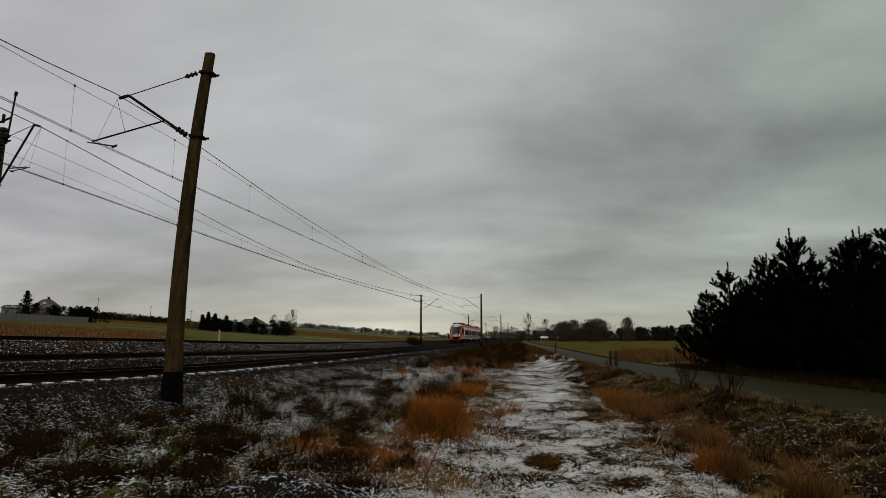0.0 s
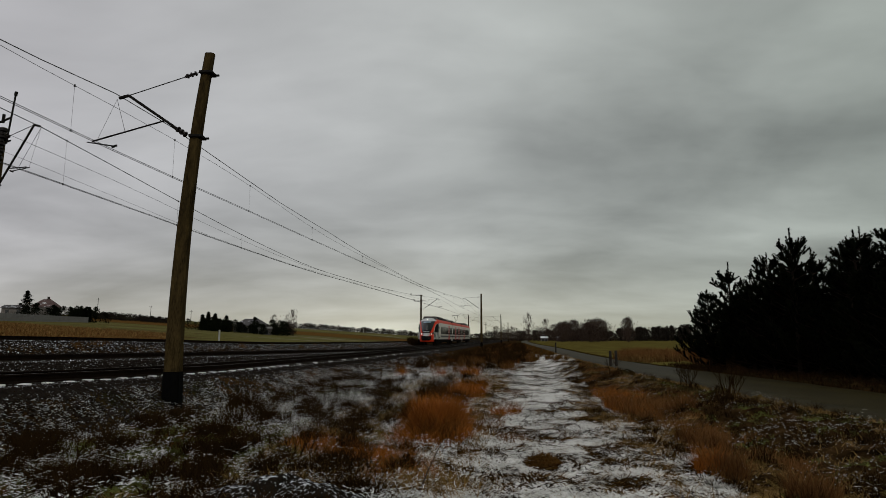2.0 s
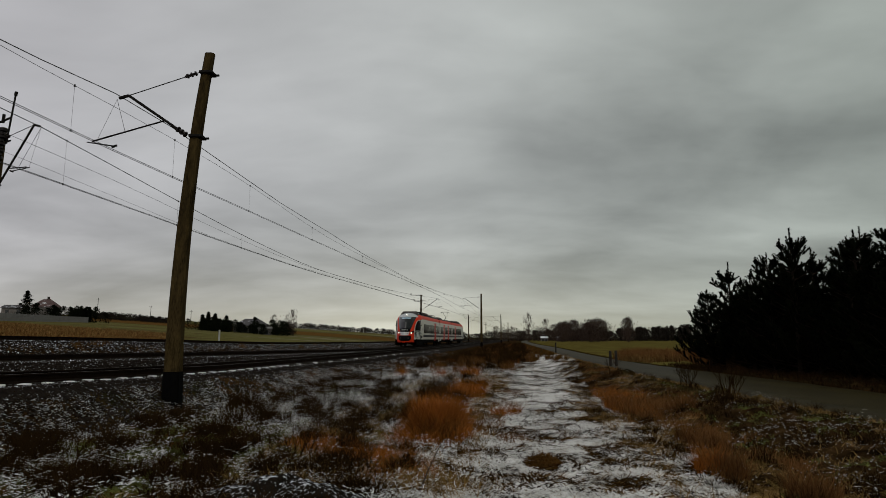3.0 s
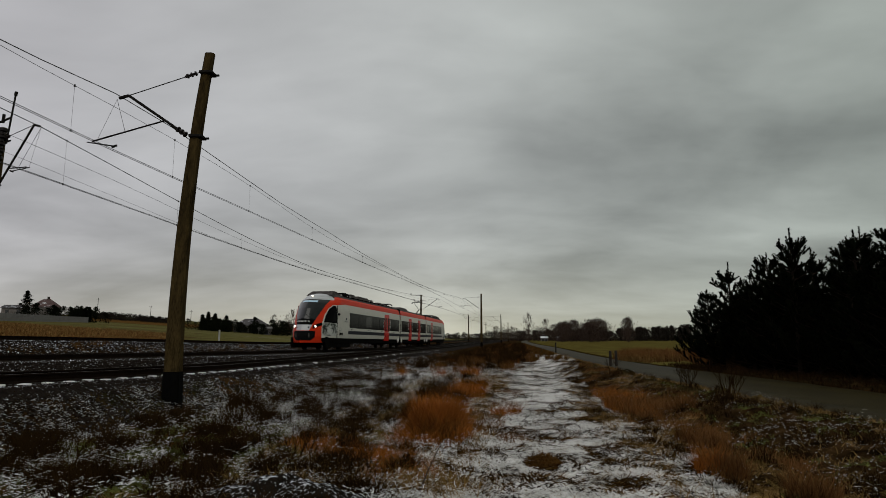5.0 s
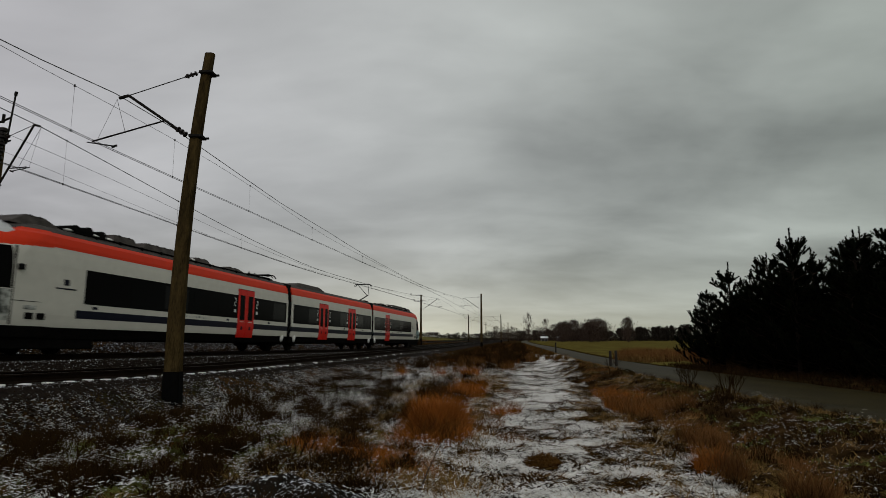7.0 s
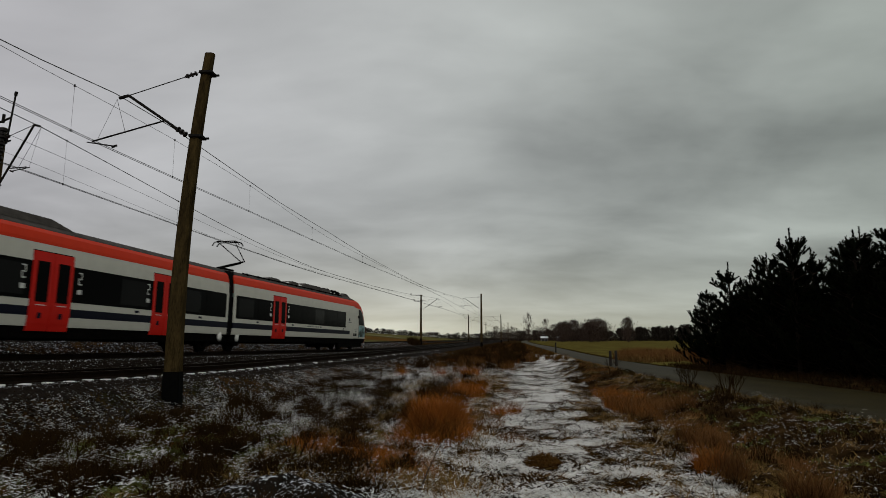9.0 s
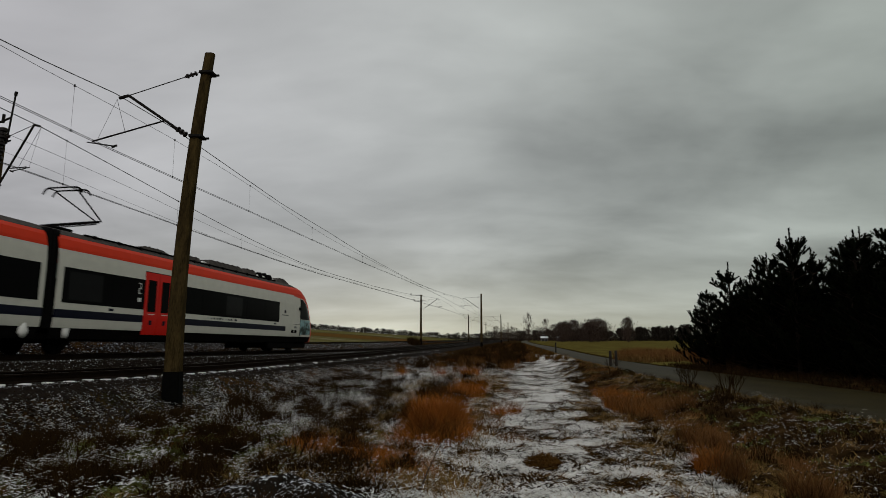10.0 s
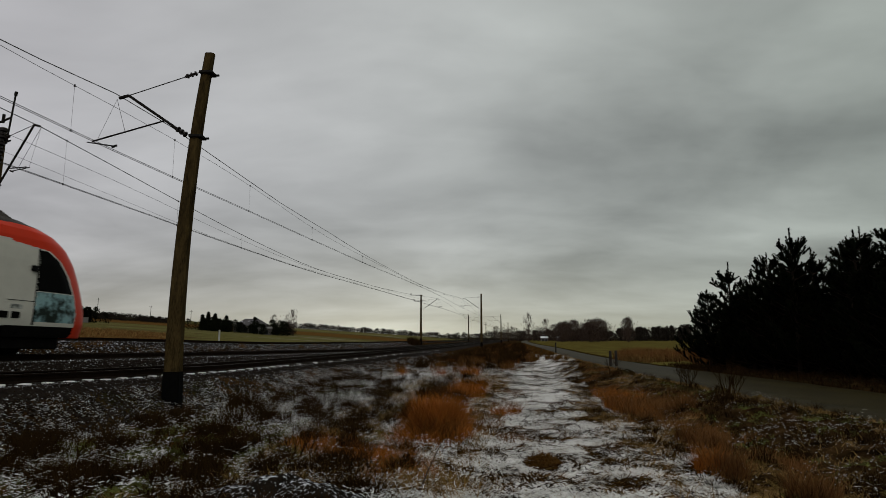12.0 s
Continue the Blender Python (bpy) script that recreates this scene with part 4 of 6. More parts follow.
def build_cab(car, xe, lit, mural, reach, n, back):
    """reach and n shape the nose in plan; back moves the side's markings along the car."""
    P, made = nose_shell(xe, reach, n, back, cab_regions)
    for (key, _), cells in made.items():
        index, verts, faces = {}, [], []
        for i, j in cells:
            f = []
            for a, b in ((i, j), (i, j + 1), (i + 1, j + 1), (i + 1, j)):
                if (a, b) not in index:
                    index[(a, b)] = len(verts)
                    verts.append(tuple(P[a, b]))
                f.append(index[(a, b)])
            faces.append(f)
        ob = raw(CAB_NAMES[key], verts, faces, M[mural if key == "mural" else CAB_MATS[key]], car, smooth=True)
        if key in CAB_LABEL:
            tagged(ob, CAB_LABEL[key])
    for s in (-1, 1):
        bm = B()
        bmesh.ops.create_uvsphere(bm, u_segments=14, v_segments=8, radius=0.07)
        bmesh.ops.scale(bm, vec=(0.5, 1, 1), verts=bm.verts)
        bmesh.ops.translate(bm, vec=(xe + nose_x(0.68, 1.51, reach, n) - 0.005, s * 0.68, 1.51), verts=bm.verts)
        part("headlamp", bm, M["lamp" if lit else "lampoff"], car, "lit headlamp" if lit else "unlit lamp", True)
        bm = B()
        bmesh.ops.create_uvsphere(bm, u_segments=12, v_segments=6, radius=0.05)
        bmesh.ops.translate(bm, vec=(xe + nose_x(0.36, 1.45, reach, n) - 0.02, s * 0.36, 1.45), verts=bm.verts)
        part("camera_eye", bm, M["rubber"], car, smooth=True)
        # buffers hooks show as pale marks in the apron
        bm = B()
        hx = xe + nose_x(0.42, 0.94, reach, n)
        box(bm, hx - 0.04, hx + 0.03, s * 0.42 - 0.03, s * 0.42 + 0.03, 0.82, 1.06, 0.01)
        part("apron_fitting", bm, M["roof"], car)
        xs = xe + back
        bm = B()
        box(bm, xs - 3.155, xs - 3.13, s * 1.395 - 0.03, s * 1.395 + 0.03, 0.82, 2.95)
        part("door_seam", bm, M["under"], car)
        bm = B()
        box(bm, xs - 4.1, xs - 3.16, s * 1.40, s * 1.418, 1.46, 1.475)
        part("door_seam", bm, M["under"], car)
        bm = B()
        box(bm, xs - 3.4, xs - 3.2, s * 1.40, s * 1.52, 2.30, 2.46, 0.03)
        part("side_camera", bm, M["rubber"], car, "small black side-view camera")
        bm = B()
        for a, b in ((3.9, 3.6), (4.3, 4.0)):
            box(bm, xs - a, xs - b, s * 1.39, s * 1.416, 0.98, 1.16, 0.01)
        part("vent_grille", bm, M["under"], car)
        bm = B()
        box(bm, xs - 3.95, xs - 3.55, s * 1.40, s * 1.416, 1.24, 1.36, 0.005)
        part("data_plate", bm, M["mural"], car)
    bm = B()
    box(bm, xe - 1.95, xe - 1.73, -0.07, 0.07, 3.50, 3.57, 0.02)
    part("roof_lamp", bm, M["lamp" if lit else "lampoff"], car, "lit roof headlamp" if lit else "unlit roof lamp")
    bm = B()
    w = lambda y, v: (xe + nose_x(y, v, reach, n) + 0.03, y, v)
    tube(bm, w(-0.05, 1.75), w(0.5, 2.05), 0.02, n=6)
    tube(bm, w(0.45, 2.0), w(0.1, 2.3), 0.012, n=6)
    part("wiper", bm, M["rubber"], car)
    bm = B()
    for k in range(5):
        px = xe + nose_x(-0.36 + k * 0.17, 1.82, reach, n)
        box(bm, px - 0.05, px + 0.02, -0.42 + k * 0.17, -0.30 + k * 0.17, 1.79, 1.87)
    part("front_plate", bm, M["sign"], car)


def pantograph(car, x, raised, tip):
    """Single-arm pantograph; its knee points along +x."""
    root_z = 3.86
    bm = B()
    box(bm, x - 0.45, x + 0.45, -0.5, 0.5, root_z, root_z + 0.08, 0.02)
    for a in (-0.38, 0.38):
        for b in (-0.45, 0.45):
            tube(bm, (x + a, b, root_z - 0.08), (x + a, b, root_z + 0.05), 0.06)
    p = part("pantograph_base", bm, M["under"], car)
    if raised:
        knee, head = Vector((x + 2.15, 0, root_z + 0.70)), Vector((x + 0.6, 0, tip))
    else:
        knee, head = Vector((x + 0.95, 0, root_z + 0.16)), Vector((x - 0.5, 0, root_z + 0.26))
    bm = B()
    tube(bm, (x - 0.3, 0, root_z + 0.08), knee, 0.05)
    tube(bm, (x + 0.05, 0.12, root_z + 0.08), knee + Vector((0, 0.1, -0.08)), 0.02)
    part("lower_arm", bm, M["under"], p)
    bm = B()
    for s in (-1, 1):
        tube(bm, knee + Vector((0, s * 0.1, 0)), head + Vector((0, s * 0.42, -0.08)), 0.024)
    part("upper_arm", bm, M["under"], p)
    bm = B()
    for dx in (-0.2, 0.2):
        pts = [(-0.72, -0.20), (-0.62, -0.05), (-0.5, 0.0), (0.5, 0.0), (0.62, -0.05), (0.72, -0.20)]
        for a, b in zip(pts, pts[1:]):
            tube(bm, head + Vector((dx, a[0], a[1])), head + Vector((dx, b[0], b[1])), 0.028)
    for s in (-1, 1):
        tube(bm, head + Vector((-0.2, s * 0.5, -0.02)), head + Vector((0.2, s * 0.5, -0.02)), 0.02)
    part("contact_head", bm, M["under"], p)


def roof_kit(car, mid):
    """Low fairing, converter boxes with finned lids, cooler drums, pipes and a cable trough, worn and partly iced."""
    for a, b, z1, w, sl in ((11.8, 14.6, 3.92, 0.95, 0.9), (15.2, 16.5, 3.98, 0.92, 0.2), (16.7, 20.1, 4.02, 1.0, 0.35), (20.2, 21.5, 4.05, 0.94, 0.15), (23.6, 25.7, 4.0, 0.9, 0.7)):
        lid = part("roof_box", fairing(a - mid, b - mid, 3.66, z1, w, sl), M["roof"], car, "grimy grey roof equipment box")
        n = max(2, int((b - a - 2 * sl) / 0.42))
        for i in range(n):
            x = a + sl + (b - a - 2 * sl) * (i + 0.5) / n - mid
            bm = B()
            box(bm, x - 0.03, x + 0.03, -w * 0.88, w * 0.88, z1 - 0.10, z1 + 0.02, 0.008)
            part("lid_rib", bm, M["under"], lid)
    for x in (21.95, 22.55, 23.1):
        bm = B()
        tube(bm, (x - mid, -0.82, 3.84), (x - mid, 0.82, 3.84), 0.20 if x != 22.55 else 0.23, n=14)
        tube(bm, (x - mid, -0.90, 3.84), (x - mid, -0.82, 3.84), 0.12, n=10)
        tube(bm, (x - mid, 0.82, 3.84), (x - mid, 0.90, 3.84), 0.12, n=10)
        part("cooler_drum", bm, M["under"], car, "dark cooler drum on the roof", True)
    for s in (-1, 1):
        bm = B()
        tube(bm, (9.4 - mid, s * 1.02, 3.74), (23.4 - mid, s * 1.02, 3.74), 0.030, n=6)
        for k in range(12):
            box(bm, 9.8 + k * 1.15 - mid, 9.88 + k * 1.15 - mid, s * 1.02 - 0.05, s * 1.02 + 0.05, 3.64, 3.78)
        part("cable_pipe", bm, M["under"], car)
        for k, (x, r) in enumerate(((15.0, 0.10), (16.6, 0.13), (21.6, 0.11), (22.3, 0.12), (23.4, 0.09))):
            bm = B()
            bmesh.ops.create_icosphere(bm, subdivisions=2, radius=r)
            for v in bm.verts:
                v.co = Vector((v.co.x * 1.5, v.co.y, v.co.z * 0.5)) * (1 + 0.3 * noise.noise(v.co * 14 + Vector((k, s, 0))))
            bmesh.ops.translate(bm, vec=(x - mid, s * 0.78, 3.83), verts=bm.verts)
            part("ice_patch", bm, M["snowcrumb"], car, "patch of ice left on the roof", True)
    for x in (9.9, 10.5, 11.1):
        bm = B()
        for i in range(4):
            tube(bm, (x - mid, 0.55, 3.78 + i * 0.06), (x - mid, 0.55, 3.82 + i * 0.06), 0.075 if i % 2 == 0 else 0.045, n=10)
        part("roof_insulator", bm, M["porcelain"], car)


def end_car(lit, mural, half, label):
    """Car with a cab; +x towards the cab, origin at its middle on the rail level."""
    car = tagged(new("train_car"), label, "train car", "cars of the train")
    mid = (HALF + GAP) / 2
    x0, xe = GAP + 0.28 - mid, half - mid
    x1 = xe - CAB
    add_sides(car, x0, x1, [(12.05 - mid, 13.64 - mid)], x0 + 0.2, 23.2 - mid)
    part("roof", roof_shell(x0, x1, 3.54), M["roof"], car, "grey roof")
    build_cab(car, xe, lit, mural, *((2.4, 1.5, 0.34) if lit else (1.9, 2.0, 0.0)))
    for s in (-1, 1):
        bm = B()
        box(bm, 23.85 - mid, 24.05 - mid, s * 1.40, s * 1.417, 2.02, 2.20, 0.02)
        box(bm, 23.55 - mid, 24.35 - mid, s * 1.40, s * 1.416, 1.90, 1.94)
        part("operator_emblem", bm, M["navy"], car)
        bm = B()
        for k in range(9):
            box(bm, 16.2 + k * 0.24 - mid, 16.2 + k * 0.24 + 0.16 - mid, s * 1.40, s * 1.416, 1.385, 1.455)
        part("side_lettering", bm, M["mural"], car)
    roof_kit(car, mid)
    bogie(car, 24.8 - mid)
    # added black panels: they put the shade under the cab into the shape
    for s in (-1, 1):
        bm = B()
        box(bm, 22.4 - mid, 27.3 - mid, s * 1.16 - 0.06, s * 1.16 + 0.06, 0.16, 0.86, 0.03)
        part("bogie_shroud", bm, M["under"], car, "black shroud over the end bogie")
    underfloor(car, [(11 - mid, 14 - mid), (15 - mid, 18.5 - mid), (19.5 - mid, 22 - mid)])
    bm = B()
    box(bm, x0, xe - 1.4, -1.15, 1.15, 0.75, 0.86)
    part("floor_frame", bm, M["under"], car)
    return car


def middle_car():
    car = tagged(new("train_car"), "white middle train car with red doors and black windows", "train car", "cars of the train")
    x0, x1 = -GAP + 0.28, GAP - 0.28
    add_sides(car, x0, x1, [(-3.51, -1.96), (1.96, 3.51)], x0 + 0.2, x1 - 0.2)
    part("roof", roof_shell(x0, x1, 3.54), M["roof"], car, "grey roof")
    part("roof_box", fairing(1.6, 6.2, 3.72, 3.98, 1.0, 0.8), M["roof"], car)
    for s in (-1, 1):
        bogie(car, s * (GAP - 0.1))
    underfloor(car, [(-4.6, -1.0), (0.5, 4.0)])
    bm = B()
    box(bm, x0, x1, -1.15, 1.15, 0.75, 0.86)
    part("floor_frame", bm, M["under"], car)
    for s in (-1, 1):
        for k in range(7):
            bm = B()
            xx = s * (GAP - 0.24 + 0.08 * k)
            w = 1.30 if k % 2 == 0 else 1.22
            box(bm, xx - 0.035, xx + 0.035, -w, w, 0.75, 3.66 if k % 2 == 0 else 3.58, 0.02)
            part("gangway_bellow", bm, M["rubber"], car)
        for sd in (-1, 1):
            for dx in (-0.80, 0.80):
                bm = B()
                bmesh.ops.create_uvsphere(bm, u_segments=10, v_segments=7, radius=0.17)
                bmesh.ops.scale(bm, vec=(0.9, 0.5, 1.3), verts=bm.verts)
                bmesh.ops.translate(bm, vec=(s * GAP + dx, sd * 1.33, 0.70), verts=bm.verts)
                for v in bm.verts:
                    v.co += Vector((random.uniform(-0.03, 0.03), 0, random.uniform(-0.04, 0.04)))
                part("ice_lump", bm, M["snowcrumb"], car, "lump of ice and snow beside the bogie", True)
    return car


front = end_car(True, "mural", HALF - 0.55, "red-fronted white end car of an electric train, headlamps lit")
middle = middle_car()
rear = end_car(False, "muralblue", HALF, "white and red end car with raised pantograph, lamps off")
pantograph(front, GAP + 1.2 - (HALF + GAP) / 2, False, 0)
pantograph(rear, GAP + 1.25 - (HALF + GAP) / 2, True, 5.36)


# ---- grass, weeds, twigs ----
RNG = np.random.RandomState(11)


def blades(name, label, pts, height, width, lean, material, curl=0.35, comb=0.0):
    """Grass as one object: each blade a bent, tapering strip; comb is the size of the swirls in which it was pressed down."""
    n = len(pts)
    h = height * RNG.uniform(0.5, 1.25, n)
    ang = RNG.uniform(0, 2 * np.pi, n)
    if comb:
        ang = 0.6 + 9.0 * value_noise(pts[:, 0], pts[:, 1], comb, 61) + RNG.normal(0, 0.4, n)
    face = ang + RNG.normal(0, 0.6, n) + np.pi / 2
    tilt = lean * (RNG.uniform(0.92, 1.12, n) if comb else RNG.uniform(0.3, 1.4, n))
    out = np.stack([np.cos(ang), np.sin(ang), 0 * ang], 1)
    wid = np.stack([np.cos(face), np.sin(face), 0.15 * np.sin(ang * 3)], 1) * (width * RNG.uniform(0.6, 1.4, n))[:, None]
    up = np.array([0, 0, 1.0])
    mid = pts + out * (h * 0.5 * np.sin(tilt))[:, None] + up * (h * 0.5 * np.cos(tilt))[:, None]
    t2 = np.minimum(tilt + curl * RNG.uniform(0.4, 1.6, n), 1.72)
    tip = mid + out * (h * 0.5 * np.sin(t2))[:, None] + up * (h * 0.5 * np.cos(t2))[:, None]
    V = np.stack([pts - wid, pts + wid, mid - wid * 0.8, mid + wid * 0.8, tip], 1).reshape(-1, 3).astype(np.float32)
    b = (np.arange(n) * 5)[:, None]
    F = np.concatenate([b + np.array([0, 1, 3]), b + np.array([0, 3, 2]), b + np.array([2, 3, 4])], 1).reshape(-1).astype(np.int32)
    me = bpy.data.meshes.new(name)
    me.vertices.add(n * 5)
    me.vertices.foreach_set("co", V.reshape(-1))
    me.loops.add(len(F))
    me.loops.foreach_set("vertex_index", F)
    me.polygons.add(len(F) // 3)
    me.polygons.foreach_set("loop_start", np.arange(0, len(F), 3, dtype=np.int32))
    me.update(calc_edges=True)
    me.materials.append(material)
    return tagged(new(name, me), label, "grass", kind="stuff")


def scatter(n, y0, y1, l0, l1, clump=0.0, near=2.0, keep=None):
    """Points on the ground between two distances and two offsets from the middle track, denser near by."""
    t = RNG.uniform(0, 1, n)
    Y = y0 * (y1 / y0) ** (t ** (1.0 if near <= 1 else 0.85)) if y0 > 0 else y0 + (y1 - y0) * t
    L = RNG.uniform(l0, l1, n)
    if clump:
        k = max(4, int(n / clump))
        c = RNG.randint(0, k, n)
        Y, L = Y[:k][c % len(Y[:k])] + RNG.normal(0, 0.13, n), L[:k][c % len(L[:k])] + RNG.normal(0, 0.13, n)
    X = AXIS(Y) + L
    if keep is not None:
        m = keep(X, Y, L)
        X, Y = X[m], Y[m]
    return np.stack([X, Y, ground_z(X, Y) - 0.01], 1)


def tuft(x, y, rx, ry, n):
    a, r = RNG.uniform(0, 2 * np.pi, n), np.sqrt(RNG.uniform(0, 1, n))
    X, Y = x + rx * r * np.cos(a), y + ry * r * np.sin(a)
    return np.stack([X, Y, ground_z(X, Y) - 0.02], 1)


patchy = lambda s, lo, seed: (lambda X, Y, L: value_noise(X, Y, s, seed) + RNG.uniform(-0.2, 0.2, len(X)) > lo)
off_road = lambda X, Y, L: X < ROAD(Y) - 2.15
def dusted(X, Y, L):
    """Where wind-blown snow has stayed on the embankment foot."""
    return (0.45 * value_noise(X, Y, 1.0, 44) + 1.2 * value_noise(X, Y, 0.2, 41) + 0.70 * np.exp(-((L - 8.4 - 0.05 * Y) / 1.1) ** 2) * smooth(11, 15, Y) - 0.05 * smooth(12.5, 9, Y) + RNG.uniform(-0.25, 0.25, len(X)) - 0.10 * smooth(10.0, 7.6, L) * smooth(16, 12, Y) > 0.10)


def raised(pts, h):
    pts[:, 2] += RNG.uniform(0, h, len(pts))
    return pts


# the trodden path: grass pressed flat under frost, in swirls
hollow = lambda X, Y, L: (value_noise(X, Y, 0.6, 31) + 0.5 * value_noise(X, Y, 0.22, 32) + RNG.uniform(-0.12, 0.12, len(X))
                          - 0.9 * np.exp(-((X - 1.40) / 0.24) ** 4 - ((Y - 8.95) / 0.50) ** 4) - 0.35 * np.exp(-((X - 1.25) / 0.2) ** 4 - ((Y - 7.9) / 0.3) ** 4))
blades("path_straw", "pale straw pressed flat on the path", scatter(15000, 5.5, 60, 13.2, 17.2, 14), 0.24, 0.004, 1.3, M["straw"], 0.3, 0.5)
blades("path_frost_grass", "frost-white grass lying flat on the path", raised(scatter(37000, 5.5, 60, 13.3, 17.4, keep=lambda X, Y, L: hollow(X, Y, L) > -0.10), 0.03), 0.20, 0.007, 1.36, M["frost"], 0.2, 0.35)
blades("path_snow_strokes", "strokes of snow lying along the path's bent grass", raised(scatter(50000, 5.5, 50, 13.3, 17.4, keep=lambda X, Y, L: hollow(X, Y, L) > 0.0), 0.04), 0.12, 0.009, 1.42, M["snowcrumb"], 0.15, 0.35)
blades("path_weeds", "dark brown weeds in the path", scatter(30000, 5.5, 60, 13.2, 16.9, keep=lambda X, Y, L: hollow(X, Y, L) < 0.0), 0.15, 0.007, 1.15, M["brown"], 0.4, 0.4)
blades("path_dark_weeds", "dark tangled weeds in hollows of the path", scatter(40000, 5.5, 40, 13.2, 17.1, keep=lambda X, Y, L: hollow(X, Y, L) < -0.03), 0.15, 0.009, 1.1, M["deadweed"], 0.6, 0.5)
blades("path_rusty_tufts", "thin rust-brown tufts along the middle of the path", np.concatenate([tuft(0.95, 13.2, 0.35, 0.6, 500), tuft(1.6, 16.5, 0.4, 0.9, 500), tuft(1.25, 11.2, 0.3, 0.4, 350), tuft(2.1, 20.0, 0.5, 1.2, 500), tuft(0.6, 12.2, 0.3, 0.5, 420)]), 0.20, 0.005, 0.9, M["russet"], 0.5)
# embankment foot, left of the path
blades("embankment_weeds", "dark brown dead weeds on the embankment foot", scatter(56000, 5.5, 60, 6.2, 14.0, 110, keep=patchy(1.5, -0.05, 22)), 0.14, 0.006, 0.7, M["brown"])
blades("embankment_dark_weeds", "low brown weeds between frost patches", scatter(44000, 5.5, 40, 6.0, 14.0, 40), 0.10, 0.008, 0.9, M["deadweed"])
blades("embankment_green", "dull green mossy grass with frost between", scatter(40000, 5.5, 22, 7.6, 12.9, 60, keep=patchy(2.0, -0.12, 23)), 0.17, 0.007, 0.9, M["green"], 0.35, 0.4)
blades("embankment_frost_grass", "frosted short grass on the embankment", scatter(26000, 5.5, 48, 6.1, 13.6, 10, keep=dusted), 0.09, 0.007, 1.3, M["frost"], 0.2, 0.12)
blades("embankment_straw", "thin straw stalks by the path", scatter(14000, 5.5, 30, 10.8, 14.2, 30), 0.34, 0.004, 0.8, M["straw"], 0.6, 0.6)
blades("embankment_snow_strokes", "strokes of snow caught on the embankment weeds", raised(scatter(125000, 5.5, 45, 6.3, 13.8, keep=dusted), 0.18), 0.070, 0.0085, 1.35, M["snowcrumb"], 0.2, 0.12)
# dark clumps of dead weeds standing above the frosted ground
clumps = []
for k in range(120):
    y = 6.0 * (26 / 6.0) ** RNG.uniform(0, 1)
    x = float(AXIS(y)) + RNG.uniform(7.2, 13.4)
    q = RNG.uniform(0.08, 0.34)
    clumps.append(tuft(x, y, q, q * 0.8, int(1500 * q)))
blades("embankment_weed_clumps", "dark clumps of dead weeds on the embankment foot", np.concatenate(clumps), 0.36, 0.006, 0.5, M["deadweed"], 0.5)
blades("embankment_olive_weeds", "olive-brown withered grass on the embankment foot", scatter(50000, 5.5, 40, 6.8, 13.8, 60, keep=patchy(0.8, -0.02, 48)), 0.12, 0.005, 0.8, M["olive"], 0.5)
blades("embankment_moss", "yellow-green mossy grass at the embankment foot", scatter(42000, 5.5, 11, 7.4, 12.0, 70, keep=patchy(1.0, -0.10, 46)), 0.13, 0.007, 0.9, M["green"], 0.35, 0.4)
# rusty tall grass
for k, (h, spots_) in enumerate(((0.78, [(-0.30, 11.5, 0.18, 0.30, 1500), (0.12, 11.6, 0.16, 0.28, 1300), (-0.08, 11.3, 0.16, 0.25, 1000)]),
                                (0.60, [(-0.42, 11.3, 0.18, 0.30, 1000), (0.26, 11.5, 0.15, 0.30, 900), (-0.15, 11.0, 0.22, 0.25, 1100), (0.75, 18.5, 0.5, 0.7, 1400)]),
                                (0.42, [(-0.60, 11.0, 0.2, 0.30, 600), (0.05, 10.7, 0.3, 0.25, 900), (0.34, 11.1, 0.12, 0.3, 400), (-0.45, 10.5, 0.4, 0.25, 700), (0.4, 19.5, 0.5, 0.7, 900)]))):
    blades("rusty_tall_grass", ("tall rust-orange dry grass clump beside the path", "rust-orange dry grass round the tall clump", "lower rust-orange grass at the clump's foot")[k],
           np.concatenate([tuft(*q) for q in spots_]), h, 0.004, (0.24, 0.42, 0.75)[k], M["rust"], 0.5)
# brown blades mixed in: the clump's inner shading, done by colour
blades("rusty_clump_stems", "dark brown stems inside the rust-orange clump", np.concatenate([tuft(-0.12, 11.3, 0.45, 0.45, 1400), tuft(-0.1, 10.7, 0.4, 0.2, 500)]), 0.5, 0.004, 0.35, M["brown"], 0.5)
low = [tuft(-1.7, 9.8, 0.5, 0.5, 1500), tuft(-1.0, 9.2, 0.6, 0.5, 1300), tuft(-0.6, 8.2, 0.5, 0.5, 700), tuft(1.45, 14.5, 0.35, 0.5, 500), tuft(-2.2, 10.4, 0.5, 0.5, 700)]
blades("rusty_low_grass", "low rust-brown dry grass tufts", np.concatenate(low), 0.30, 0.004, 0.6, M["rust"], 0.5)
blades("bare_patch_weeds", "dark brown weeds in a bare hollow of the path", tuft(1.40, 8.95, 0.25, 0.45, 4200), 0.09, 0.007, 1.1, M["brown"], 0.4)
blades("flattened_straw", "pale straw bent over by frost", np.concatenate([tuft(-0.9, 8.3, 0.8, 0.7, 2200), tuft(-0.2, 7.9, 0.5, 0.45, 1200), tuft(-1.4, 7.6, 0.8, 0.5, 1300)]), 0.27, 0.005, 1.2, M["straw"], 0.5)
blades("flattened_frosted_straw", "frosted straw bent over", np.concatenate([tuft(-0.8, 8.1, 0.7, 0.6, 700), tuft(-0.3, 7.4, 0.6, 0.5, 500), tuft(3.45, 7.9, 0.3, 0.35, 900)]), 0.22, 0.005, 1.25, M["frost"], 0.3, 0.4)
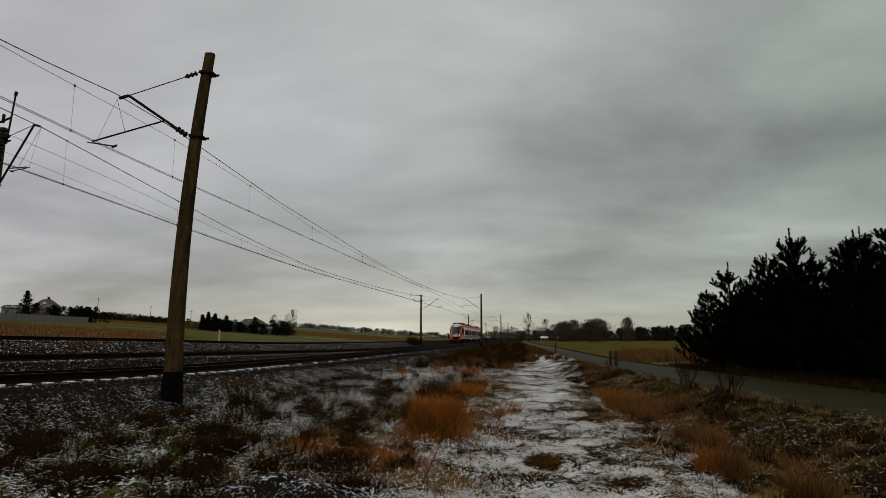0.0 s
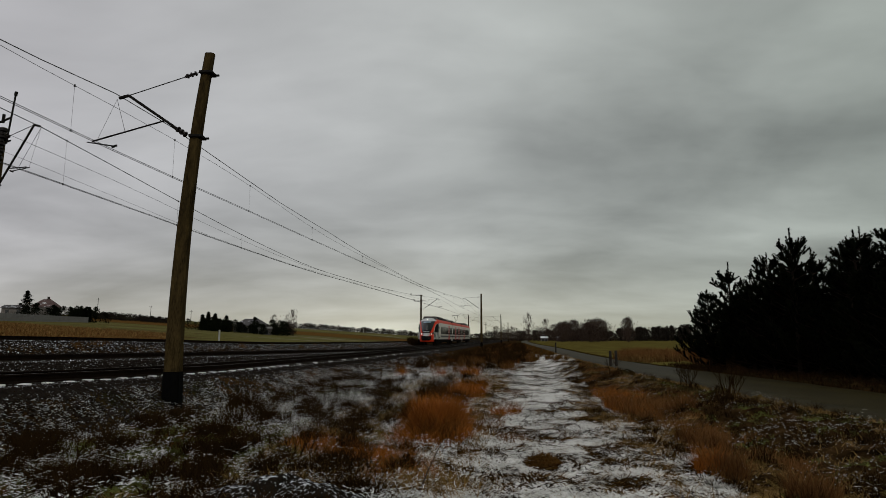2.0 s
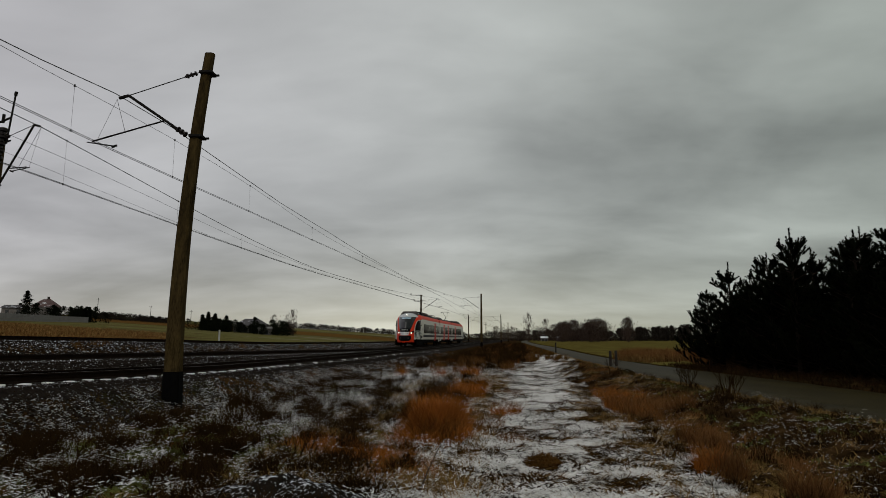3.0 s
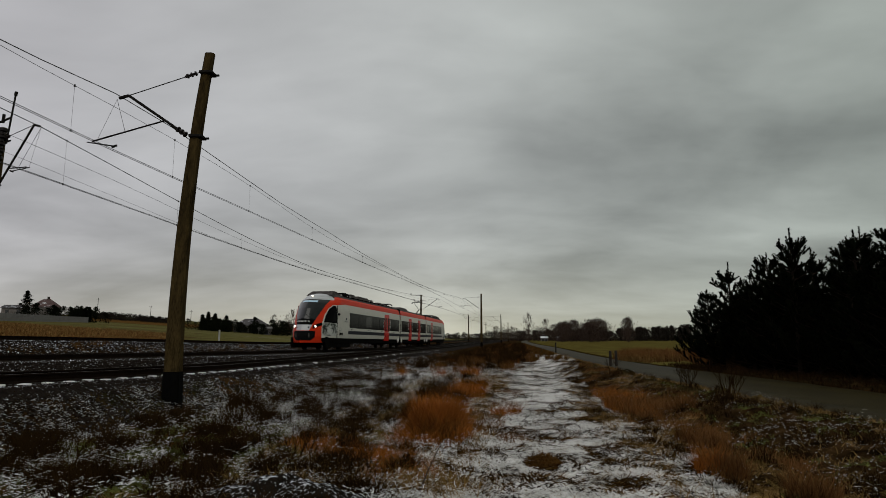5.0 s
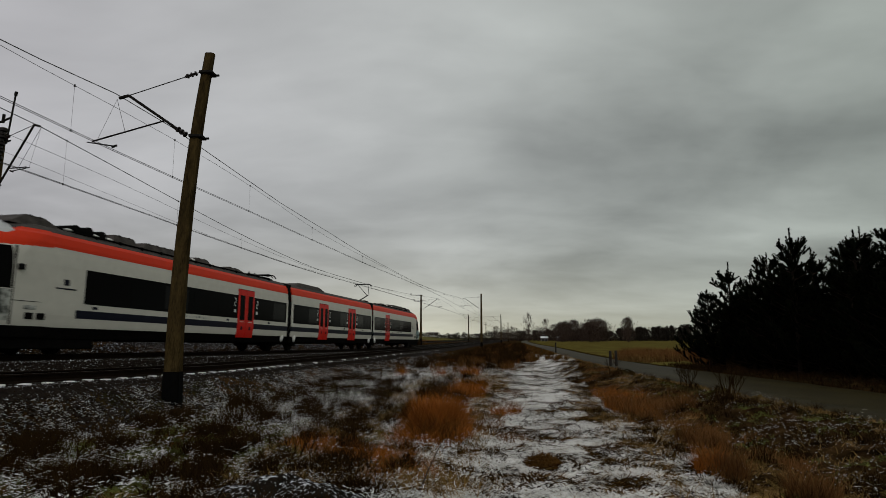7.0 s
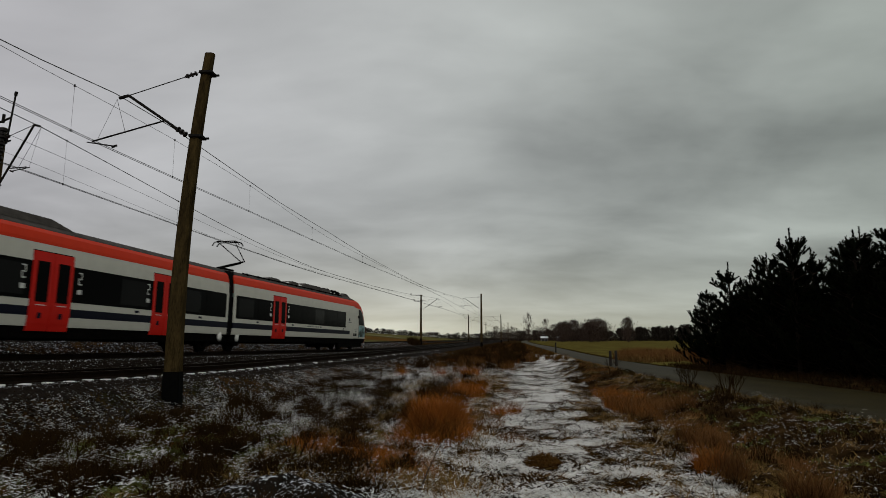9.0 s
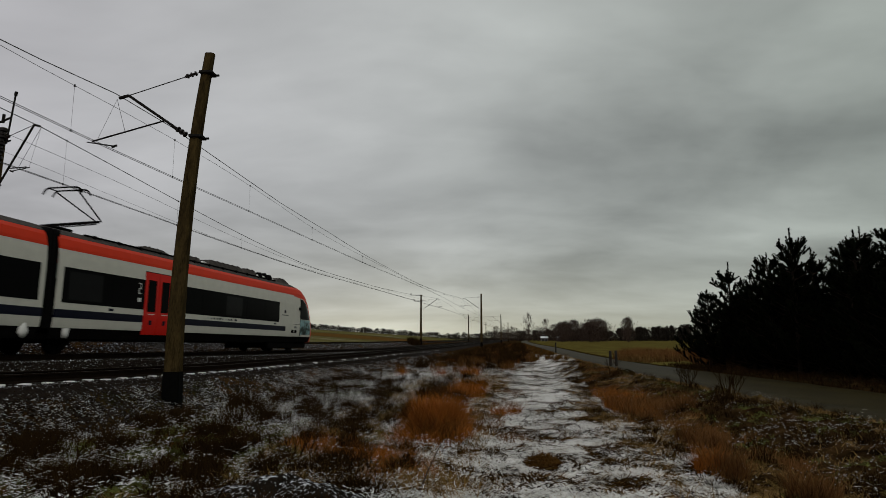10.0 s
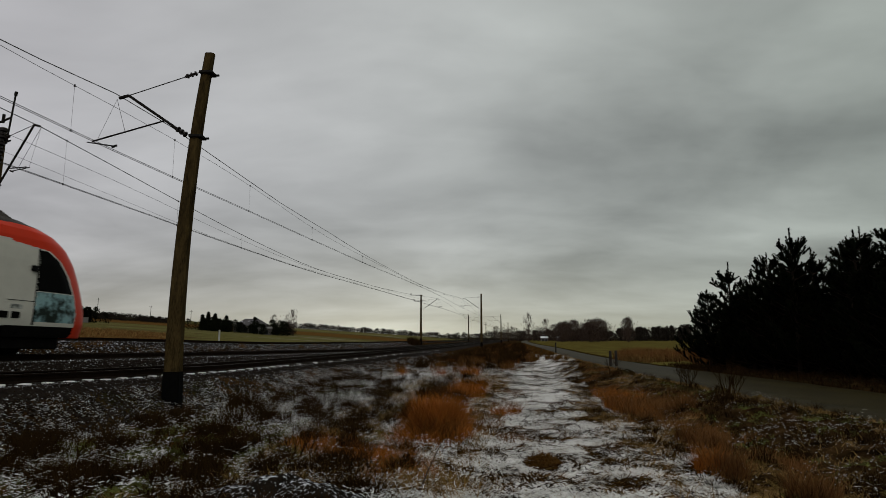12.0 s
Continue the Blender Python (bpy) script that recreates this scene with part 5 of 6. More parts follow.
# verge between path and road
blades("verge_russet_grass", "russet reedy grass on the verge", scatter(15000, 9.0, 75, 17.3, 19.2, 120, keep=off_road), 0.22, 0.005, 0.75, M["russet"])
blades("verge_brown_grass", "dark brown grass on the verge", scatter(52000, 5.0, 75, 16.7, 25.0, 110, keep=off_road), 0.22, 0.006, 0.7, M["deadweed"])
blades("verge_straw", "yellowish straw on the road bank", scatter(12000, 5.0, 60, 16.4, 25.0, 30, keep=off_road), 0.22, 0.005, 1.0, M["straw"], 0.6)
blades("verge_green", "dull green grass on the road bank", scatter(20000, 4.5, 30, 17.8, 25.0, 140, keep=off_road), 0.17, 0.008, 1.0, M["olive"], 0.4, 0.4)
blades("verge_moss", "dull green grass tufts on the road bank", scatter(14000, 4.5, 22, 18.0, 25.0, 90, keep=off_road), 0.14, 0.008, 1.0, M["green"], 0.4, 0.35)
blades("verge_snow_strokes", "flecks of snow along the bent grass of the road bank", raised(scatter(26000, 4.5, 30, 16.9, 24.8, keep=lambda X, Y, L: off_road(X, Y, L) & (value_noise(X, Y, 0.9, 51) + 0.8 * value_noise(X, Y, 0.25, 52) + RNG.uniform(-0.2, 0.2, len(X)) > 0.20)), 0.14), 0.075, 0.007, 1.4, M["frost"], 0.2, 0.3)
blades("road_edge_straw", "pale straw along the road's edge", np.concatenate([np.stack([ROAD(RY) - 2.12 - RNG.uniform(0, 0.35, 6000) + 0.80 * smooth(22, 42, RY), RY, ground_z(ROAD(RY) - 2.2, RY)], 1) for RY in [6 * (80 / 6) ** RNG.uniform(0, 1, 6000)]]), 0.12, 0.006, 1.2, M["straw"], 0.5)
blades("verge_frost_grass", "specks of frosted grass on the road bank", scatter(3500, 5.0, 30, 17.4, 24.5, 12, keep=off_road), 0.09, 0.006, 1.35, M["frost"], 0.2, 0.4)
tall = [tuft(3.75, 8.4, 0.25, 0.3, 800), tuft(4.6, 11.2, 0.4, 0.7, 1000), tuft(4.7, 15.5, 0.6, 1.4, 2400), tuft(4.4, 7.6, 0.3, 0.3, 700), tuft(6.0, 17.0, 0.7, 1.4, 1800)]
blades("verge_tall_grass", "taller rust-coloured grass tufts on the verge", np.concatenate(tall), 0.46, 0.004, 0.45, M["russet"])
blades("verge_rusty_tufts", "rust-orange tufts on the verge", np.concatenate([tuft(3.55, 8.5, 0.18, 0.25, 380), tuft(4.6, 15.5, 0.6, 1.2, 700), tuft(5.6, 20.0, 0.8, 1.4, 700)]), 0.42, 0.004, 0.4, M["rust"])
blades("verge_bent_straw", "curled straw bent over along the path's edge", scatter(13000, 5.2, 26, 16.5, 19.2, 40, keep=off_road), 0.26, 0.0045, 1.1, M["straw"], 0.5, 0.5)
# thicket further along, between the line and the path
blades("brown_thicket", "brown thicket of dead weeds along the railway", scatter(22000, 34, 150, 7.4, 13.6, 60), 0.75, 0.012, 0.45, M["deadweed"])
blades("siding_thicket", "dark thicket of weeds beside the far siding", tuft(-4.3, 92, 0.9, 3.0, 1200), 1.1, 0.03, 0.4, M["deadweed"])
blades("russet_thicket", "russet thicket of dead weeds along the railway", scatter(8000, 30, 150, 7.6, 14.0, 70), 0.62, 0.011, 0.5, M["russet"])
blades("rusty_thicket", "rust-brown dead reeds along the railway", scatter(1500, 26, 130, 9.0, 14.0, 60), 0.48, 0.010, 0.35, M["rust"])
blades("verge_thicket", "brown weeds along the far verge", scatter(9000, 45, 150, 14.0, 19.0, 50, keep=off_road), 0.5, 0.012, 0.4, M["brown"])
# west of the siding, and on the meadow
blades("field_edge_grass", "dry brown grass at the field's edge", scatter(16000, 14, 50, -32, -9.0, 30), 0.30, 0.010, 0.5, M["straw"])
blades("field_edge_rusty_grass", "rust-brown grass at the field's edge", scatter(12000, 14, 80, -28, -8.6, 40), 0.30, 0.010, 0.5, M["rust"])
FY = RNG.uniform(38, 112, 26000)
FX = -FY * (0.80 - 0.36 * RNG.uniform(0, 1, 26000) ** 1.6)
FP = np.stack([FX, FY, ground_z(FX, FY) - 0.02], 1)[FX < AXIS(FY) - 9.5]
blades("fallow_grass", "rust-brown fallow grass before the concrete fence", FP[::2], 0.5, 0.03, 0.6, M["russet"])
blades("fallow_straw", "straw-coloured fallow grass before the concrete fence", FP[1::2], 0.5, 0.03, 0.6, M["straw"])
blades("siding_weeds", "dead weeds along the disused siding", scatter(7000, 12, 110, -8.6, -2.9, 60, keep=lambda X, Y, L: np.abs(L + 3.3) + 0 * X < 0.9 + 10 * (L < -7.2)), 0.28, 0.007, 0.4, M["brown"])
# blades under the pines, coloured dark to paint the shade on the grass
UY = RNG.uniform(9, 37, 9000)
UX = ROAD(UY) + RNG.uniform(2.1, 5.0, 9000)
blades("pine_undergrowth", "dark undergrowth at the foot of the pines", np.stack([UX, UY, ground_z(UX, UY) - 0.02], 1), 0.28, 0.010, 0.6, M["deadweed"])
blades("meadow_reeds", "rust-brown reeds on the meadow's edge", np.concatenate([tuft(15.5, 45, 3.0, 4, 5000), tuft(20, 55, 4, 5, 5000), tuft(18.0, 38.0, 2.5, 3, 3000)]), 0.8, 0.012, 0.4, M["russet"])
blades("meadow_straw", "pale straw on the meadow's edge", np.concatenate([tuft(15.0, 44, 2.5, 3, 2500), tuft(19, 52, 3, 4, 2000)]), 0.6, 0.012, 0.5, M["straw"])


def bare_shrub(x, y, h, n, seed, label, thick=0.006):
    """Leafless shrub: forked twigs from one foot."""
    rng = random.Random(seed)
    bm = B()

    def grow(p, d, length, r, depth):
        q = p + d * length
        tube(bm, p, q, r, r * 0.6, n=4)
        if depth == 0:
            return
        for _ in range(rng.randint(2, 3)):
            nd = (d + Vector((rng.uniform(-0.6, 0.6), rng.uniform(-0.6, 0.6), rng.uniform(-0.1, 0.45)))).normalized()
            grow(p + d * length * rng.uniform(0.55, 1.0), nd, length * rng.uniform(0.5, 0.8), r * 0.6, depth - 1)
    for _ in range(n):
        d = Vector((rng.uniform(-0.5, 0.5), rng.uniform(-0.5, 0.5), 1)).normalized()
        grow(Vector((rng.uniform(-0.2, 0.2), rng.uniform(-0.2, 0.2), -0.03)), d, h * rng.uniform(0.3, 0.5), thick, 3)
    ob = mesh_ob("bare_shrub", bm, M["deadweed"])
    ob.matrix_basis = Matrix.Translation((x, y, float(ground_z(x, y))))
    return tagged(ob, label, "shrub", "shrubs on the verge")


bare_shrub(8.3, 21.3, 1.0, 16, 1, "small leafless brown shrub by the road", 0.010)
bare_shrub(8.0, 17.4, 1.1, 18, 2, "leafless twiggy shrub at the road's edge", 0.010)
bare_shrub(7.6, 28.0, 1.0, 8, 3, "leafless shrub on the verge beside two posts")
for k in range(52):
    y = RNG.uniform(7.2, 20)
    x = float(AXIS(y)) + RNG.uniform(7.6, 12.8)
    bare_shrub(x, y, RNG.uniform(0.45, 0.75), 14, 10 + k, "dark dead weed stalks on the embankment foot")


def loose_twig():
    bm = B()
    pts = [Vector((-0.28, 7.25, 0.0)), Vector((-0.17, 7.6, 0.20)), Vector((-0.06, 8.0, 0.36)), Vector((-0.02, 8.15, 0.42))]
    for a, b, r in zip(pts, pts[1:], (0.011, 0.008, 0.006)):
        tube(bm, a, b, r, r * 0.8, n=6)
    tube(bm, pts[1], pts[1] + Vector((-0.12, 0.1, 0.12)), 0.005, 0.003, n=5)
    tube(bm, pts[2], pts[2] + Vector((0.1, 0.05, 0.1)), 0.004, 0.002, n=5)
    tagged(mesh_ob("dead_stalk", bm, M["twig"]), "single dark dead stalk leaning beside the path", "stalk")


loose_twig()


def soil_mound(cx, cy, rx, ry, h):
    n, m = 20, 36
    V, F = [], []
    for i in range(n + 1):
        for j in range(m):
            a, r = 2 * math.pi * j / m, i / n
            x, y = cx + rx * r * math.cos(a), cy + ry * r * math.sin(a)
            z = float(ground_z(x, y)) - 0.03 + h * (1 - r * r) ** 1.2 + 0.10 * noise.noise(Vector((x * 5, y * 5, 0))) * (1 - r) + 0.03 * noise.noise(Vector((x * 14, y * 14, 3))) * (1 - r * r)
            V.append((x, y, z))
    for i in range(n):
        for j in range(m):
            F.append((i * m + j, i * m + (j + 1) % m, (i + 1) * m + (j + 1) % m, (i + 1) * m + j))
    tagged(raw("soil_mound", V, F, M["soil"], smooth=True), "dark soil mound with a crust of snow", "mound")


soil_mound(-1.55, 6.6, 1.2, 0.55, 0.29)


# ---- loose stones ----
def stones(name, label, n, y0, y1, l0, l1, size, level, material, flat=1.0, keep=None):
    t = RNG.uniform(0, 1, n)
    Y = y0 * (y1 / y0) ** t
    L = RNG.uniform(l0, l1, n)
    X = AXIS(Y) + L
    if keep is not None:
        m = keep(X, Y, L)
        X, Y, L = X[m], Y[m], L[m]
        n = len(X)
    Z = np.maximum(ground_z(X, Y), level(X, Y, L)) + 0.005
    base = np.array([(1, 0, 0), (-1, 0, 0), (0, 1, 0), (0, -1, 0), (0, 0, 0.8), (0, 0, -0.6)], float)
    tri = np.array([(0, 2, 4), (2, 1, 4), (1, 3, 4), (3, 0, 4), (2, 0, 5), (1, 2, 5), (3, 1, 5), (0, 3, 5)])
    s = size * RNG.uniform(0.5, 1.3, n)
    V = base[None] * (1 + RNG.uniform(-0.35, 0.35, (n, 6, 3))) + RNG.uniform(-0.2, 0.2, (n, 6, 3))
    a = RNG.uniform(0, 6.28, n)
    c, q = np.cos(a)[:, None], np.sin(a)[:, None]
    V = np.stack([V[..., 0] * c - V[..., 1] * q, V[..., 0] * q + V[..., 1] * c, V[..., 2] * flat], -1) * s[:, None, None]
    V += np.stack([X, Y, Z], 1)[:, None]
    me = bpy.data.meshes.new(name)
    F = (tri[None] + (np.arange(n) * 6)[:, None, None]).reshape(-1).astype(np.int32)
    me.vertices.add(n * 6)
    me.vertices.foreach_set("co", V.reshape(-1).astype(np.float32))
    me.loops.add(len(F))
    me.loops.foreach_set("vertex_index", F)
    me.polygons.add(len(F) // 3)
    me.polygons.foreach_set("loop_start", np.arange(0, len(F), 3, dtype=np.int32))
    me.update(calc_edges=True)
    me.materials.append(M[material])
    tagged(new(name, me), label, "gravel" if "stones" in label else "snow", kind="stuff")


bed = lambda lv, c: (lambda X, Y, L: np.where(np.abs(L - c) < 2.1, lv(Y) - 0.225 - np.clip(np.abs(L - c) - 1.72, 0, 1) * 0.6, -9))
stones("shoulder_ballast", "loose dark ballast stones dusted with snow on the shoulder", 26000, 8, 55, 5.45, 7.6, 0.034, bed(RAIL_NEAR, OFF_NEAR), "stone")
stones("near_track_ballast", "oily dark ballast stones between the near track's sleepers", 9000, 9, 60, 2.9, 5.35, 0.042, bed(RAIL_NEAR, OFF_NEAR), "oilstone")
stones("middle_ballast", "snow-dusted ballast stones between the tracks", 14000, 11, 70, 1.0, 3.0, 0.05, bed(RAIL_MID, 0.0), "stone")
stones("middle_track_ballast", "oily dark ballast stones between the middle track's sleepers", 6000, 11, 60, -1.1, 1.0, 0.045, bed(RAIL_MID, 0.0), "oilstone")
stones("siding_ballast", "grey frosted ballast stones on the siding's bank", 26000, 13, 90, -7.6, -1.1, 0.055, bed(RAIL_FAR, OFF_FAR), "froststone")
lift = lambda h: (lambda X, Y, L: ground_z(X, Y) + RNG.uniform(0, h, len(X)))
stones("embankment_snow", "crumbs of snow lying on the embankment weeds", 50000, 5.5, 50, 6.3, 13.8, 0.013, lift(0.10), "snowcrumb", 0.5, dusted)
stones("straw_snow", "crumbs of snow caught in the bent straw", 3500, 5.5, 11.5, 11.4, 14.4, 0.007, lift(0.2), "snowcrumb", 0.4, patchy(0.5, 0.0, 47))
blades("straw_snow_strokes", "strokes of snow on the bent straw", raised(scatter(8000, 5.5, 11.5, 12.4, 14.6, keep=patchy(0.4, 0.06, 47)), 0.16), 0.06, 0.005, 1.35, M["snowcrumb"], 0.5)
stones("path_snow", "crumbs of snow lying on the path's grass", 16000, 5.5, 55, 13.0, 17.0, 0.022, lift(0.05), "snowcrumb", 0.35, lambda X, Y, L: hollow(X, Y, L) > 0.05)
stones("verge_snow", "crumbs of snow on the verge", 16000, 5.0, 40, 16.6, 24.5, 0.011, lift(0.10), "snowcrumb", 0.35, lambda X, Y, L: off_road(X, Y, L) & patchy(1.2, 0.08, 43)(X, Y, L))


# ---- pines beside the road ----
def pine(seed, h, spread):
    """Young Scots pine: straight trunk, whorls of upswept limbs, shoots bristling with needles."""
    rng = random.Random(seed)
    nr = np.random.RandomState(seed)
    root = tagged(new("pine_tree"), "dark dense young pine with upright shoots beside the road", "tree", "pines beside the road")
    bm = B()
    tube(bm, (0, 0, -0.2), (0.04, 0, h * 0.5), 0.10, 0.07)
    tube(bm, (0.04, 0, h * 0.5), (0, 0, h * 0.97), 0.07, 0.018)
    shoots = [(Vector((0, 0, h * 0.86)), Vector((0, 0, 1)), 0.6), (Vector((0, 0, h * 0.94)), Vector((0, 0, 1)), 0.55)]
    z = 0.12
    while z < h * 0.88:
        k = 1 - z / h
        reach = spread * (0.07 + 1.12 * k ** 1.15)
        for i in range(rng.randint(5, 7)):
            a = rng.uniform(0, 6.283)
            r = reach * rng.uniform(0.7, 1.15)
            p0 = Vector((0, 0, z + rng.uniform(-0.1, 0.1)))
            d = Vector((math.cos(a), math.sin(a), 0.15 + 0.5 * (z / h)))
            p1 = p0 + d * r * 0.6
            p2 = p1 + Vector((d.x, d.y, 0.75 - 0.25 * z / h)) * r * 0.42
            tube(bm, p0, p1, 0.03, 0.018, n=5)
            tube(bm, p1, p2, 0.018, 0.008, n=5)
            m = max(3, int(r * 5))
            for j in range(m):
                t = (j + 1) / m
                q = p0.lerp(p1, t / 0.6) if t < 0.6 else p1.lerp(p2, (t - 0.6) / 0.4)
                for _ in range(2):
                    sd = Vector((d.x * 0.7 + rng.uniform(-0.7, 0.7), d.y * 0.7 + rng.uniform(-0.7, 0.7), rng.uniform(0.7, 1.7))).normalized()
                    shoots.append((q, sd, rng.uniform(0.30, 0.52)))
            shoots.append((p2, Vector((d.x * 0.3, d.y * 0.3, 1)).normalized(), rng.uniform(0.3, 0.5)))
        z += rng.uniform(0.28, 0.38) if z < h * 0.6 else rng.uniform(0.40, 0.52)
    part("trunk", bm, M["bark"], root, "brown trunk and limbs")
    tris = []
    for p, d, ln in shoots:
        n = int(46 * ln / 0.35)
        t = nr.uniform(0, 1, n)
        dv = np.array(d)
        u = np.cross(dv, [0.3, 0.5, 0.8])
        u /= np.linalg.norm(u)
        w = np.cross(dv, u)
        a = nr.uniform(0, 6.283, n)
        rad = np.cos(a)[:, None] * u + np.sin(a)[:, None] * w
        base = np.array(p) + dv * (t * ln)[:, None]
        tip = base + rad * (0.085 * nr.uniform(0.75, 1.15, n))[:, None] + dv * 0.055
        tang = np.cross(rad, dv) * 0.030
        tris.append(np.stack([base - tang, base + tang, tip], 1))
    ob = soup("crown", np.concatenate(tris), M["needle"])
    ob.parent = root
    return root


PINES = [pine(1, 5.4, 1.9), pine(2, 6.6, 2.0), pine(3, 6.2, 2.2), pine(4, 4.6, 1.8)]
spots = [(0, 15.1, 32.0, 1.0, 0), (1, 16.1, 27.0, 1.0, 40), (3, 14.7, 33.8, 0.9, 80), (2, 16.6, 30.0, 0.93, 10), (3, 16.4, 33.5, 0.9, 200), (2, 17.6, 25.0, 0.98, 120), (1, 18.9, 26.5, 0.96, 170),
         (2, 17.3, 22.5, 0.96, 260), (1, 17.5, 20.2, 0.9, 310), (0, 15.9, 30.4, 0.88, 70), (0, 16.6, 24.0, 0.85, 20), (3, 15.8, 28.4, 0.95, 150), (3, 16.7, 21.5, 1.0, 250), (2, 19.8, 29.0, 1.0, 60),
         (1, 21.3, 25.0, 1.0, 90), (2, 20.4, 21.5, 1.05, 130), (0, 18.4, 32.0, 1.1, 220), (1, 21.8, 32.0, 0.95, 290), (2, 18.0, 17.0, 1.0, 330), (1, 19.4, 15.0, 0.95, 15), (3, 15.2, 31.0, 0.78, 340), (0, 17.6, 28.0, 1.05, 190),
         (3, 17.0, 18.8, 0.95, 45), (2, 18.9, 23.5, 0.95, 100), (3, 16.2, 25.6, 0.8, 140), (3, 17.1, 20.9, 0.75, 270), (3, 16.9, 23.2, 0.75, 33)]
used = set()
for k, x, y, s, rz in spots:
    s *= 0.97
    x -= 0.6 if y < 30.5 else 0.1
    m = Matrix.Translation((x, y, float(ground_z(x, y)))) @ Matrix.Rotation(radians(rz), 4, "Z")
    if k not in used:
        used.add(k)
        PINES[k].scale = (s, s, s)
        PINES[k].matrix_basis = m @ Matrix.Diagonal((s, s, s, 1))
    else:
        PINES[k].scale = PINES[k].scale
        o = copy_thing(PINES[k], m)
        o.scale = (s, s, s)


# ---- the distance: woods, houses, fence, posts ----
def wood(name, label, rows, density, leafy=False, material="farwood"):
    """A far wood as one object: (x, y, height, width) per crown, crowns of many small flakes and bare stems."""
    nr = np.random.RandomState(len(rows) + int(density))
    tris = []
    for x, y, h, w in rows:
        g = float(ground_z(x, y))
        n = int(density * (0.6 + 0.4 * nr.rand()))
        # uneven crown: several lobes over a filled middle
        t = nr.uniform(0.02, 1, n) ** 0.8
        lobes = nr.normal(0, 1, (6, 2)) * w * 0.2
        c = lobes[nr.randint(0, 6, n)]
        girth = w * 0.30 * np.sqrt(np.clip(1.02 - t, 0, 1)) * (0.5 + t if not leafy else 1.0)
        p = np.concatenate([c * np.clip(1.1 - t, 0, 1)[:, None] + nr.normal(0, 1, (n, 2)) * girth[:, None], (t * h)[:, None]], 1)
        p += np.array([x, y, g])
        s = ((0.040 if leafy else 0.045) * h * nr.uniform(0.5, 1.4, n))[:, None]
        d = nr.normal(0, 1, (n, 3))
        d /= np.linalg.norm(d, axis=1)[:, None]
        e = np.cross(d, nr.normal(0, 1, (n, 3)))
        e /= np.linalg.norm(e, axis=1)[:, None]
        if not leafy:
            d[:, 2] = np.abs(d[:, 2]) + 0.7
            tris.append(np.stack([p - e * s * 0.2, p + e * s * 0.2, p + d * s * 1.8], 1))
        else:
            tris.append(np.stack([p - e * s, p + e * s, p + d * s * 1.8], 1))
        for _ in range(3):
            b = np.array([x + nr.normal(0, w * 0.08), y, g])
            r = 0.012 * h
            t = b + np.array([nr.normal(0, w * 0.12), 0, h * 0.8])
            tris.append(np.stack([b - [r, 0, 0.3], b + [r, 0, -0.3], t])[None])
    ob = soup(name, np.concatenate(tris), M[material])
    return tagged(ob, label, "woods", kind="stuff")


def line_of(px0, px1, y, h0, h1, w, step, seed, jitter=0.25):
    """Crowns in a row across the view at one distance, between two bearings given as slopes."""
    nr = np.random.RandomState(seed)
    out, x = [], px0 * y
    while x < px1 * y:
        k = (x / y - px0) / (px1 - px0)
        h = (h0 + (h1 - h0) * k) * nr.uniform(1 - jitter, 1 + jitter)
        out.append((x, y + nr.uniform(-12, 12), h, w * nr.uniform(0.8, 1.3)))
        x += step * nr.uniform(0.6, 1.4)
    return out


wood("bare_wood", "bare brown winter wood beyond the meadow", line_of(0.185, 0.265, 230, 6.6, 7.4, 7, 0.8, 1, 0.15) + line_of(0.285, 0.302, 230, 8.5, 8.5, 5, 2.2, 2, 0.1), 1100)
wood("bare_wood", "low bare trees by the line's far end", line_of(0.085, 0.185, 330, 6.0, 5.5, 7, 1.4, 3, 0.3) + [(46, 330, 14, 6), (55, 330, 11, 6)], 500)
wood("hedgerow", "brown hedgerow behind the meadow", line_of(0.19, 0.40, 300, 5.0, 6.0, 5, 0.8, 33, 0.25), 520, True, "duskwood")
wood("far_wood", "dark wood on the eastern horizon", line_of(0.29, 0.80, 420, 7, 17, 14, 3, 4, 0.2), 420, True, "duskwood")
wood("far_wood", "dark trees where the line meets the horizon", line_of(0.02, 0.19, 345, 3.2, 5.0, 5, 0.6, 35, 0.35), 320, True, "duskwood")
wood("far_wood", "dark belt of trees on the western horizon", line_of(-0.25, 0.02, 480, 3.3, 3.1, 7, 0.9, 5, 0.4), 700, True, "duskwood")
wood("far_wood", "low dark hedge on the skyline", line_of(-0.58, -0.43, 300, 3.2, 2.2, 5, 0.45, 6, 0.2), 600, True, "duskwood")
wood("garden_hedge", "dark evergreen garden hedge by the house", line_of(-0.655, -0.57, 203, 4.3, 4.6, 3, 0.7, 7, 0.2), 520, True, "needle")
wood("garden_trees", "dark garden trees round a farmhouse", line_of(-0.395, -0.345, 205, 3.8, 4.4, 3.6, 0.9, 8, 0.25) + line_of(-0.345, -0.30, 205, 2.2, 2.2, 3.4, 0.9, 18, 0.2) + line_of(-0.30, -0.245, 205, 4.2, 3.8, 3.6, 0.9, 9, 0.25) + line_of(-0.39, -0.255, 200, 3.2, 2.9, 2.6, 0.6, 28, 0.35), 480, True, "needle")
wood("garden_trees", "bare trees behind the farmhouse", [(-50.5, 207, 8.5, 4), (-52.5, 208, 7, 4), (-57, 208, 6.5, 4)], 300)


